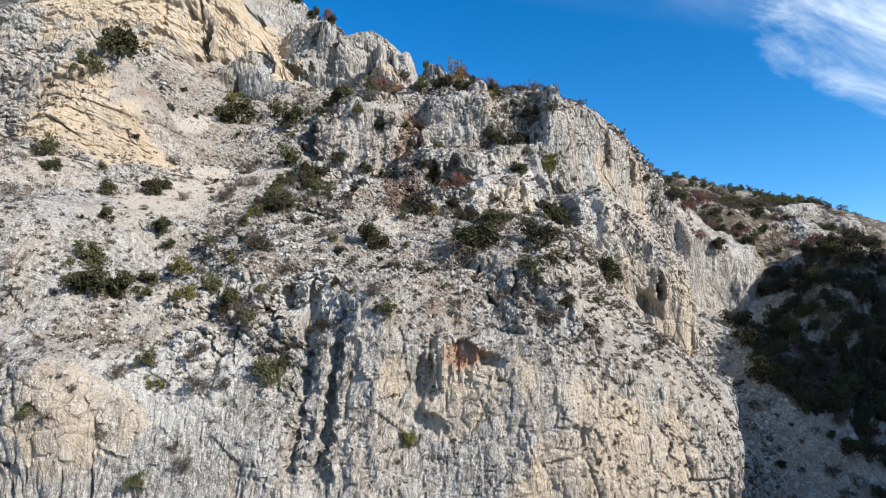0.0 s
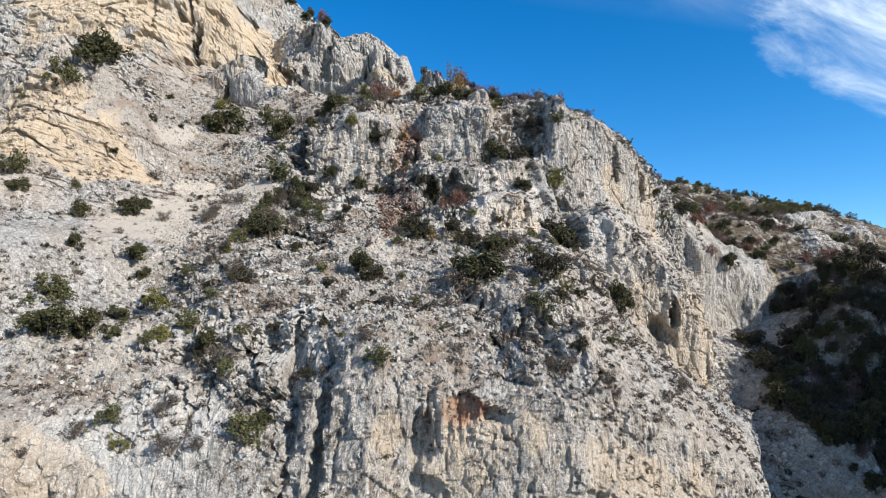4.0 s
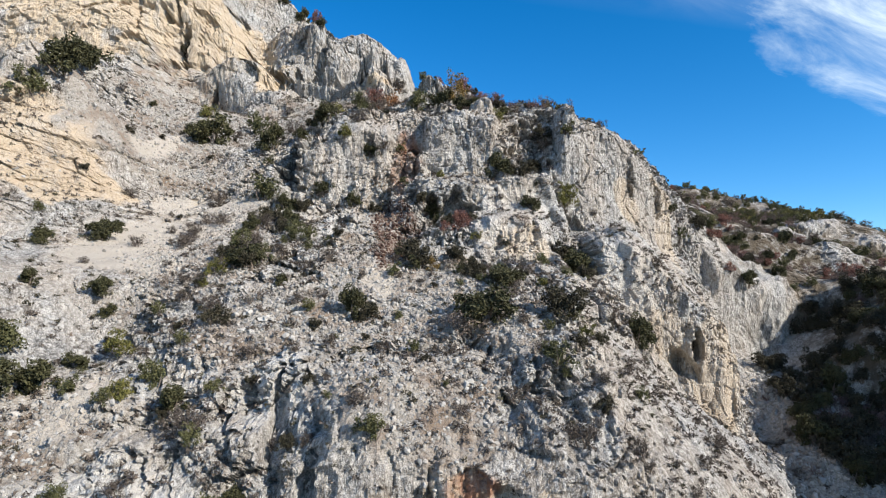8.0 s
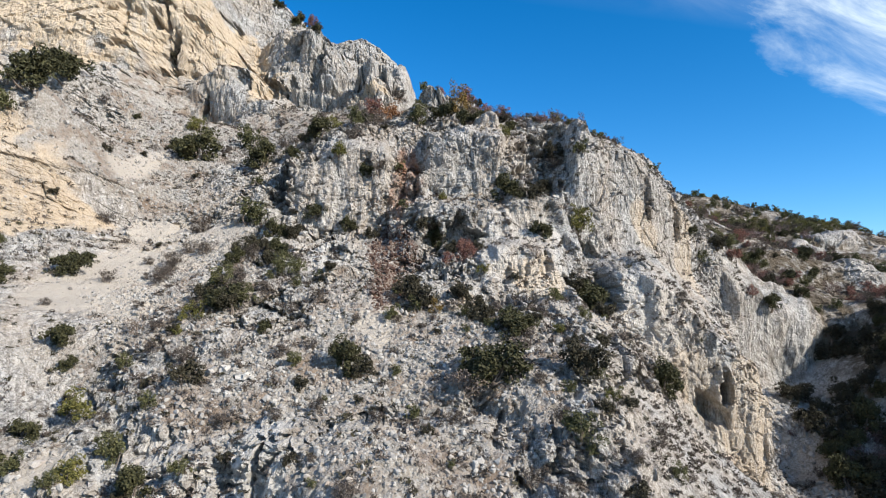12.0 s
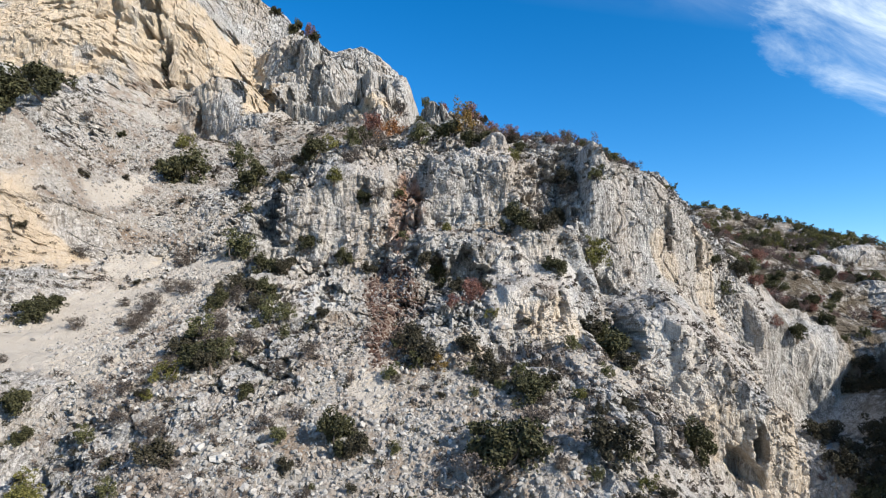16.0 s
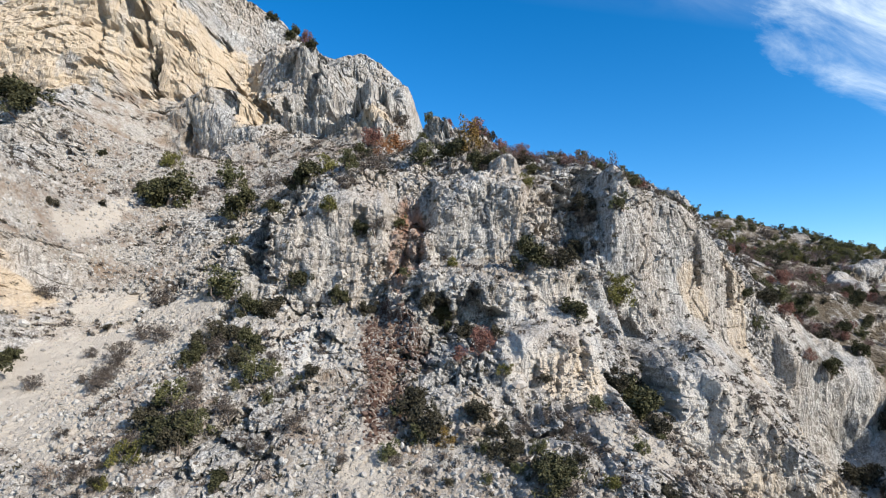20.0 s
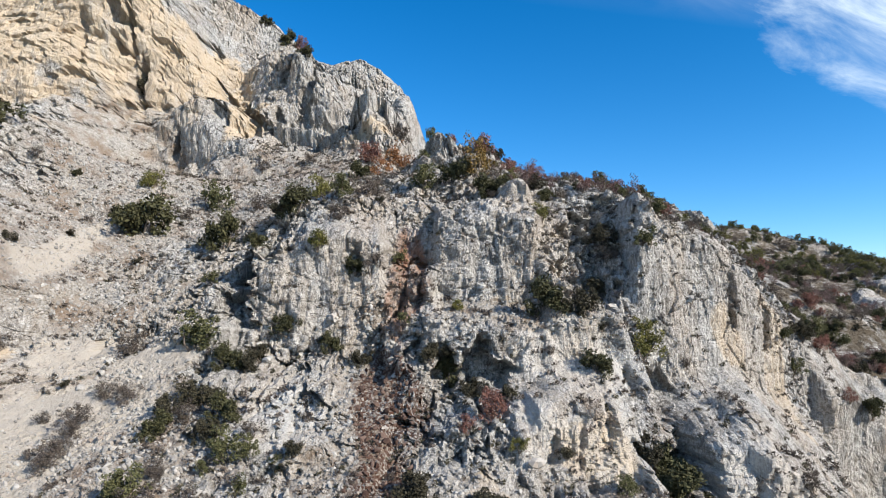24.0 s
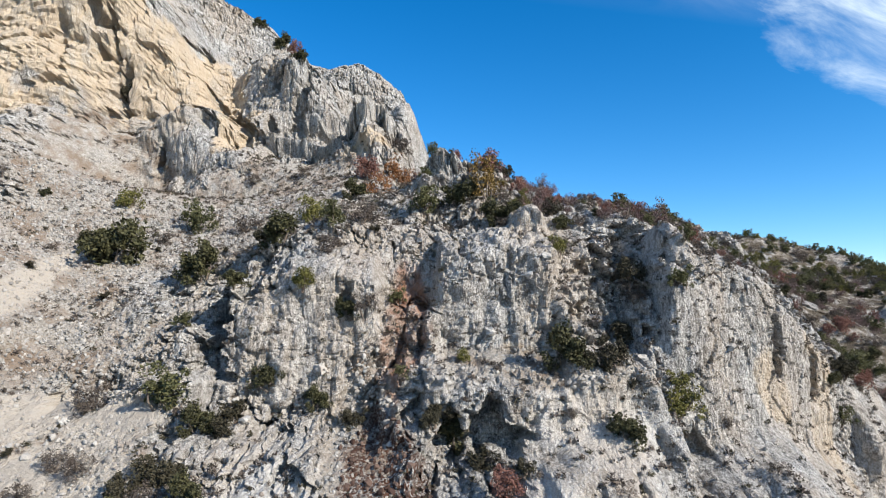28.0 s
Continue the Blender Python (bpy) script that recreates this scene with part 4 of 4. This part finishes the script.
plant("olive", -2.8, 62.9, 1.5)
plant("oak", 5.6, 58.8, 2.7)
plant("spurge", 9.0, 58.3, 1.3)
plant("oak", 15.0, 68.2, 3.9)
plant("dark", 14.8, 72.0, 2.8)
plant("dry", 8.6, 63.8, 1.0)
plant("dark", 2.8, 61.5, 2.2)
plant("dry", 20.7, 77.3, 1.1)
plant("dry", 23.8, 72.4, 1.6)
plant("spurge", 35.4, 87.7, 2.2)
plant("olive", 34.7, 89.1, 1.9)
plant("oak", 33.0, 90.8, 1.4)
plant("oak", 7.0, 85.4, 3.4)
plant("dark", 8.7, 85.4, 1.6)
plant("oak", 10.9, 79.8, 2.4)
plant("spurge", 15.4, 82.3, 2.8)
plant("spurge", 16.0, 84.2, 1.9)
plant("dry", -14.5, 72.3, 1.5)
plant("olive", -12.2, 68.3, 1.0)
plant("dry", -29.1, 86.7, 1.4)
plant("oak", -11.6, 82.2, 1.8)
plant("dark", -8.8, 81.1, 2.1)
plant("dry", -27.0, 63.8, 1.1)
plant("pale", -25.3, 59.9, 2.1)
plant("oak", -36.0, 72.6, 1.6)
plant("spurge", -21.6, 58.8, 1.1)
plant("dry", -4.2, 61.2, 1.1)
plant("dry", -2.0, 60.4, 0.8)
plant("dark", -17.6, 80.9, 2.1)
plant("dark", 3.4, 76.0, 1.4)
plant("dry", 20.6, 87.4, 1.5)
plant("dry", 21.2, 95.2, 1.5)
plant("dry", 19.6, 80.8, 1.1)
plant("dry", -9.2, 142.0, 4.0)
plant("oak", -37.8, 192.7, 4.1)
plant("red", -29.9, 168.7, 3.3)
plant("oak", -28.7, 167.1, 2.8)
plant("oak", -43.4, 195.7, 2.8)
plant("dark", -59.0, 159.7, 3.9)
plant("pale", -20.1, 70.6, 1.3)
plant("dry", -19.6, 68.2, 1.7)
plant("dry", -16.0, 65.0, 1.9)
plant("dry", -31.4, 75.2, 1.2)
plant("dry", -11.4, 74.9, 1.1)
plant("dry", -38.9, 81.3, 2.1)
plant("oak", -49.6, 117.1, 1.3)
plant("dry", -54.0, 118.0, 1.6)
plant("dry", -32.2, 139.2, 2.4)
plant("dry", -23.8, 139.4, 2.4)
plant("oak", -45.5, 89.4, 5.0)
plant("olive", -47.4, 84.6, 4.2)
plant("dry", -45.5, 86.6, 1.3)
plant("olive", -47.4, 68.2, 3.0)
plant("oak", -45.0, 65.1, 1.8)
plant("pale", -41.3, 55.1, 2.8)
plant("oak", -39.6, 65.2, 2.1)
plant("oak", -36.1, 69.9, 3.0)
plant("oak", -34.8, 55.9, 1.6)
plant("oak", -30.6, 58.0, 2.2)
plant("oak", -29.2, 56.2, 1.3)
plant("olive", -32.7, 48.1, 3.5)
plant("oak", -31.7, 44.4, 3.6)
plant("oak", -29.2, 45.5, 2.8)
plant("oak", -28.4, 49.0, 1.9)
plant("spurge", -26.2, 51.4, 2.6)
plant("spurge", -22.8, 44.2, 2.2)
plant("olive", -21.3, 45.9, 2.2)
plant("oak", -18.9, 43.4, 2.2)
plant("dry", -16.7, 40.9, 2.9)
plant("olive", -13.7, 36.1, 2.5)
plant("oak", -12.9, 36.8, 1.6)
plant("olive", -22.8, 36.4, 1.8)
plant("spurge", -22.0, 34.4, 1.3)
plant("dry", -24.8, 34.9, 1.6)
plant("dry", -18.6, 34.8, 2.0)
plant("dry", -16.8, 35.2, 1.3)
plant("olive", -29.6, 30.3, 1.2)
plant("dry", -28.0, 30.3, 1.0)
plant("dry", -18.9, 29.0, 1.5)
plant("olive", -21.9, 27.4, 1.7)
plant("dry", -24.7, 30.1, 1.1)
plant("oak", -7.6, 54.6, 2.8)
plant("dark", -6.3, 54.0, 2.0)
plant("oak", 2.7, 52.5, 4.1)
plant("pale", 0.9, 51.9, 3.4)
plant("dark", 9.3, 52.2, 3.1)
plant("olive", 8.0, 46.6, 2.2)
plant("oak", 19.7, 60.7, 3.2)
plant("dry", 5.7, 56.1, 1.9)
plant("dry", 4.9, 43.0, 1.7)
plant("olive", -4.4, 40.0, 2.0)
plant("dry", -5.8, 41.6, 1.7)
plant("dry", 8.5, 40.2, 2.4)
plant("dry", 20.3, 44.3, 1.6)
plant("spurge", -2.5, 31.6, 1.5)
plant("dry", 12.7, 39.7, 1.0)
plant("dark", -18.5, 53.0, 2.5)
plant("pale", -37.2, 44.8, 2.2)
plant("dry", -19.8, 55.7, 1.8)
plant("dry", -19.9, 37.1, 1.2)
plant("dry", 16.2, 39.7, 1.3)
plant("dry", 18.1, 42.0, 1.3)
plant("dry", 12.0, 31.2, 0.8)
plant("dry", 14.0, 31.4, 0.8)
plant("dry", 8.0, 37.0, 0.7)
plant("dry", -14.9, 48.6, 1.2)
plant("dry", -8.7, 40.5, 0.9)
plant("dry", -8.9, 49.7, 1.3)
plant("spurge", 11.0, 50.1, 1.1)
plant("dry", 22.9, 64.2, 1.6)
plant("dry", 0.8, 41.1, 1.0)
plant("dry", -11.2, 40.8, 1.0)
plant("dry", -19.9, 30.0, 1.1)
plant("dry", -26.9, 32.5, 1.0)
plant("dark", -29.2, 30.9, 0.8)
plant("dry", -43.5, 56.0, 1.5)
plant("oak", -40.0, 108.7, 3.1)
plant("dark", -21.4, 75.0, 2.1)
plant("dark", -20.0, 75.9, 2.9)
plant("dry", -19.6, 73.5, 2.0)
plant("dry", -18.7, 64.7, 2.3)
plant("olive", -20.4, 66.1, 2.5)
plant("dark", -21.2, 64.3, 2.3)
plant("dark", -18.1, 61.9, 2.2)
plant("dry", -20.9, 61.9, 1.8)
plant("dark", -17.5, 71.9, 2.0)
plant("oak", -17.2, 74.7, 2.1)
plant("olive", -14.3, 69.8, 1.5)
plant("dry", -28.3, 73.4, 1.7)
plant("dry", -28.2, 71.8, 1.6)
plant("dry", -27.8, 69.9, 1.6)
plant("dry", -28.1, 78.0, 2.2)
plant("dark", -17.8, 79.6, 2.3)
plant("dry", -32.7, 69.7, 1.6)
plant("dry", -23.9, 59.7, 1.7)
plant("dark", -3.6, 66.0, 2.4)
plant("dark", -3.2, 67.3, 2.1)
plant("dry", -4.8, 64.4, 1.2)
plant("dark", 2.5, 64.1, 1.9)
plant("dark", 3.6, 62.3, 1.5)
plant("dark", 4.9, 60.1, 1.7)
plant("oak", 6.2, 59.5, 1.5)
plant("dry", 4.3, 64.7, 1.2)
plant("dry", 6.7, 65.9, 1.4)
plant("dry", 7.7, 65.0, 1.1)
plant("dark", 13.5, 71.0, 2.7)
plant("dark", 15.1, 66.9, 2.1)
plant("oak", 14.7, 70.0, 2.7)
plant("dark", -0.9, 80.9, 2.6)
plant("dark", 1.0, 76.1, 2.1)
plant("dark", -2.5, 80.9, 2.1)
plant("dark", 10.4, 85.6, 2.7)
plant("dark", 12.6, 87.8, 2.5)
plant("dry", 13.9, 90.4, 2.3)
plant("dark", 13.7, 93.3, 2.4)
plant("dry", -25.7, 114.8, 3.2)
plant("dark", -19.5, 103.6, 2.8)
plant("dry", -34.7, 112.7, 2.4)
plant("dry", -12.0, 96.9, 2.7)
plant("dry", -9.4, 102.0, 3.3)
plant("rust", -10.2, 123.0, 3.8)
plant("bare", -7.2, 136.4, 4.9)
plant("oak", -0.1, 108.1, 3.6)
plant("dark", 8.6, 104.2, 2.3)
plant("bare", 13.0, 102.3, 2.2)
plant("bare", 15.0, 102.4, 2.6)

# ---- woods and scrub of the shaded hillside across the gully and on the plateau ----
rng_far = random.Random(11)


# bare crags among the scrub: x, v, half width, half height
CRAGS = [(56, 99, 5.5, 6.5), (55, 91, 9, 7), (89, 148, 4.5, 6), (99, 158, 4.5, 5), (106, 161, 5, 6), (48, 129, 3.5, 5), (80, 118, 4, 5), (114, 151, 4, 5)]


def scatter(count, xlo, xhi, vlo, vhi, kinds, lo, hi, group, gap):
    """Plants at random over a stretch of the slope, no closer to each other than gap."""
    spots = []
    tries = 0
    while len(spots) < count and tries < count * 30:
        tries += 1
        x, v = rng_far.uniform(xlo, xhi), rng_far.uniform(vlo, vhi)
        if any(((x - a) / c) ** 2 + ((v - b) / e) ** 2 < 0.8 for a, b, c, e in CRAGS):
            continue
        if all((x - a) ** 2 + (v - b) ** 2 > gap * gap for a, b in spots):
            spots.append((x, v))
    xs, vs = np.array([s[0] for s in spots]), np.array([s[1] for s in spots])
    d, mk, cut = relief(xs, vs)
    for i, p in enumerate(world_of(xs, vs, d, cut)):
        plant(rng_far.choice(kinds), xs[i], vs[i], rng_far.uniform(lo, hi), group, Vector(p))


WOODS = "woods across the gully"
scatter(170, 50, 90, 60, 99, ("oak", "dark", "dark", "dark", "bare"), 2.4, 4.8, WOODS, 1.9)
scatter(80, 52, 76, 38, 78, ("dark", "oak", "dark", "dry", "bare"), 1.6, 4.2, WOODS, 2.6)
scatter(270, 42, 100, 102, 170, ("oak", "dark", "olive", "bare", "dry", "bare", "dry", "bare", "olive", "red"), 1.2, 3.2, WOODS, 2.0)
scatter(240, 58, 130, 164, 205, ("spurge", "spurge", "olive", "olive", "dry"), 1.8, 3.2, WOODS, 1.6)
scatter(60, 38, 54, 38, 82, ("dry", "dark", "bare", "dry"), 0.6, 1.7, WOODS, 1.6)
scatter(34, 40, 60, 98, 128, ("oak", "dark", "red", "olive", "dry"), 1.2, 2.6, WOODS, 2.5)
scatter(70, 3, 34, 104, 117, ("bare", "red", "bare", "dark", "olive", "bare", "dry", "dry", "spurge"), 0.9, 2.2, "scrub along the crest", 1.5)
scatter(60, -4, 26, 116, 130, ("bare", "red", "bare", "dark", "olive", "bare", "rust", "dry"), 1.0, 2.4, "scrub along the crest", 1.3)

scatter(70, -24, 16, 40, 68, ("dry", "dark", "dry", "olive"), 0.6, 1.5, "shrubs of the hillside", 2.0)
scatter(70, -52, 22, 44, 118, ("dry", "dark", "olive", "dark", "dry", "pale"), 0.6, 1.6, "shrubs of the hillside", 3.0)

for kind, pair in MODELS.items():
    for spare in pair[min(2, USED[kind]):]:
        for ob in (*spare.children_recursive, spare):
            bpy.data.objects.remove(ob)
    MODELS[kind] = pair[:max(1, min(2, USED[kind]))]

# ---- loose stones ----


def stone_shapes(count, seed):
    """Angular stones: twenty-sided lumps, squashed and cut askew."""
    rng = np.random.RandomState(seed)
    bm = bmesh.new()
    bmesh.ops.create_icosphere(bm, subdivisions=1, radius=1.0)
    base = np.array([tuple(v.co) for v in bm.verts])
    faces = np.array([[v.index for v in f.verts] for f in bm.faces])
    bm.free()
    shapes = []
    for _ in range(count):
        s = base * rng.uniform(0.6, 1.3, (len(base), 1)) * np.array([1.0, rng.uniform(0.6, 0.95), rng.uniform(0.45, 0.8)])
        shapes.append(s)
    return shapes, faces


def stone_paint(t, b):
    g = t.nodes.new("ShaderNodeNewGeometry")
    base = blend(t, g.outputs["Random Per Island"], (0.205, 0.194, 0.179), (0.420, 0.402, 0.374))
    warm = ranged(t, noise_of(t, g.outputs["Position"], 0.35, 5, 0.6), 0.5, 0.66, 0, 0.55)
    base = blend(t, warm, base, (0.230, 0.165, 0.118))
    base = blend(t, ranged(t, noise_of(t, g.outputs["Position"], 9, 5, 0.7), 0.5, 0.7, 0, 0.5), base, (0.075, 0.073, 0.070))
    t.links.new(base, b.inputs["Base Color"])


STONE = material("loose limestone", stone_paint, 0.92)


def red_stone_paint(t, b):
    g = t.nodes.new("ShaderNodeNewGeometry")
    base = blend(t, g.outputs["Random Per Island"], (0.045, 0.025, 0.019), (0.140, 0.095, 0.076))
    t.links.new(base, b.inputs["Base Color"])


RED_STONE = material("iron-red limestone", red_stone_paint, 0.92)


def turns(rng, n):
    q = rng.normal(size=(n, 4))
    q /= np.linalg.norm(q, axis=1)[:, None]
    w, x, y, z = q.T
    return np.stack([np.stack([1 - 2 * (y * y + z * z), 2 * (x * y - z * w), 2 * (x * z + y * w)], -1),
                     np.stack([2 * (x * y + z * w), 1 - 2 * (x * x + z * z), 2 * (y * z - x * w)], -1),
                     np.stack([2 * (x * z - y * w), 2 * (y * z + x * w), 1 - 2 * (x * x + y * y)], -1)], 1)


SHAPES_OF_STONE, STONE_FACES = stone_shapes(24, 3)


def rubble(name, label, xs, vs, sizes, mat, seed):
    rng = np.random.RandomState(seed)
    n = len(xs)
    d, _, cut = relief(xs, vs)
    place = world_of(xs, vs, d + sizes * 0.15, cut)
    rot = turns(rng, n)
    pick = rng.randint(0, len(SHAPES_OF_STONE), n)
    local = np.stack(SHAPES_OF_STONE)[pick] * sizes[:, None, None]
    co = np.einsum("nij,nkj->nki", rot, local) + place[:, None, :]
    k = local.shape[1]
    faces = (STONE_FACES[None] + (np.arange(n) * k)[:, None, None]).reshape(-1, 3)
    ob = new(name, raw_mesh(name, co.reshape(-1, 3), faces, mat, False))
    return tagged(ob, label, "rubble", kind="stuff")


def strewn(count, seed, lo, hi, weight):
    """Random places on the slope, kept by a weight between 0 and 1, and a size for each."""
    rng = np.random.RandomState(seed)
    xs, vs = rng.uniform(-56, 56, count), rng.uniform(30, 124, count)
    keep = rng.uniform(0, 1, count) < weight(xs, vs)
    xs, vs = xs[keep], vs[keep]
    sizes = lo + (hi - lo) * rng.uniform(0, 1, len(xs)) ** 4
    return xs, vs, sizes


xs, vs, sizes = strewn(200000, 21, 0.06, 0.30, lambda x, v: np.maximum(masks(x, v)["scree"] * 0.9 * (1 - 0.5 * masks(x, v)["soil"]), (0.01 + 0.10 * (fbm(x / 9, v / 9, 141, 3) > 0.05)) * (1 - ease((macro(x, v + 2) - macro(x, v - 2)) / 4, 0.0, 0.2))) * (1 - masks(x, v)["rubble_red"]))
rubble("scree_stones", "pale angular limestone rubble strewn over the slope", xs, vs, sizes, STONE, 31)
xs, vs, sizes = strewn(90000, 22, 0.07, 0.36, lambda x, v: masks(x, v)["rubble_red"])
rubble("red_rubble", "iron-red broken stones below the red cleft", xs, vs, sizes, RED_STONE, 32)

rng_gully = np.random.RandomState(23)
xs, vs = rng_gully.uniform(35, 58, 4500), rng_gully.uniform(32, 86, 4500)
rubble("gully_stones", "grey limestone blocks and rubble in the shaded gully", xs, vs, 0.10 + 0.55 * rng_gully.uniform(0, 1, 4500) ** 4, STONE, 33)

# single boulders
rng_rock = random.Random(8)
boulder_meshes = []
for j in range(6):
    bm = bmesh.new()
    bmesh.ops.create_icosphere(bm, subdivisions=2, radius=1.0)
    for vert in bm.verts:
        f = 1 + 0.75 * noise.noise(vert.co * 1.3 + Vector((j * 7.1, 0, 0))) + 0.2 * noise.noise(vert.co * 3.1 + Vector((0, j * 5.0, 0)))
        vert.co = Vector((vert.co.x * f, vert.co.y * f * 0.8, vert.co.z * f * 0.65))
    me = bpy.data.meshes.new("boulder")
    bm.to_mesh(me)
    bm.free()
    me.materials.append(STONE)
    boulder_meshes.append(me)


def boulder(x, v, size):
    ob = new("boulder", boulder_meshes[rng_rock.randrange(6)])
    ob.matrix_basis = Matrix.Translation(surface(x, v)) @ Euler((rng_rock.uniform(-0.5, 0.5), rng_rock.uniform(-0.5, 0.5), rng_rock.uniform(0, 6.28))).to_matrix().to_4x4() @ Matrix.Scale(size, 4)
    tagged(ob, "pale grey limestone boulder lying on the scree", "boulder", group="boulders on the scree")


for _ in range(60):
    boulder(rng_rock.uniform(-44, 24), rng_rock.uniform(40, 122), rng_rock.uniform(0.25, 0.6))

# ---- low tufts between the stones ----


def tufts(name, label, count, seed, mat, lo, hi):
    rng = np.random.RandomState(seed)
    xs, vs = rng.uniform(-60, 46, count), rng.uniform(30, 150, count)
    keep = rng.uniform(-0.5, 0.5, count) < fbm(xs / 8, vs / 8, 151 + seed, 4) * 1.2
    keep &= (masks(xs, vs)["soil"] < 0.35) & ((faces(xs, vs)[1] < 0.4) | (rng.uniform(0, 1, count) < 0.4))
    xs, vs = xs[keep], vs[keep]
    d, _, cut = relief(xs, vs)
    place = world_of(xs, vs, d, cut)
    n, blades = len(xs), 26
    size = rng.uniform(lo, hi, n)
    out = rng.normal(size=(n, blades, 3))
    out[..., 2] = np.abs(out[..., 2]) * 0.8 + 0.15
    out /= np.linalg.norm(out, axis=-1, keepdims=True)
    c = place[:, None, :] + out * size[:, None, None] * rng.uniform(0.3, 1.0, (n, blades, 1))
    a = rng.normal(size=(n, blades, 3)) * size[:, None, None] * 0.20
    b = rng.normal(size=(n, blades, 3)) * size[:, None, None] * 0.20
    co = np.stack([c - a, c + b, c + a], 2).reshape(-1, 3)
    tris = np.arange(len(co)).reshape(-1, 3)
    return tagged(new(name, raw_mesh(name, co, tris, mat, False)), label, "undergrowth", kind="stuff")


tufts("grey_tufts", "low grey-brown dry cushion plants", 21000, 1, LEAVES["dry"], 0.14, 0.50)
tufts("green_tufts", "low dull green cushion plants", 8500, 2, LEAVES["dark"], 0.14, 0.45)
tufts("straw_tufts", "low straw-coloured dry grass tufts", 1600, 3, LEAVES["pale"], 0.12, 0.34)

# ---- single stones of the scree ----
stone_meshes = []
for j in range(12):
    stone_meshes.append(raw_mesh("stone", SHAPES_OF_STONE[j], STONE_FACES, STONE, False))
rng_stone = np.random.RandomState(77)
xs, vs = rng_stone.uniform(-40, 24, 3000), rng_stone.uniform(34, 100, 3000)
loose = masks(xs, vs)["scree"] > 0.6
xs, vs = xs[loose][:300], vs[loose][:300]
d, _, cut = relief(xs, vs)
for i, p in enumerate(world_of(xs, vs, d, cut)):
    size = 0.16 + 0.26 * rng_stone.uniform() ** 3
    ob = new("stone", stone_meshes[i % 12])
    ob.parent = hill
    ob.matrix_basis = Matrix.Translation(Vector(p) + Vector((0, -0.1 * size, 0.12 * size))) @ Euler(tuple(rng_stone.uniform(0, 6.28, 3))).to_matrix().to_4x4() @ Matrix.Scale(size, 4)
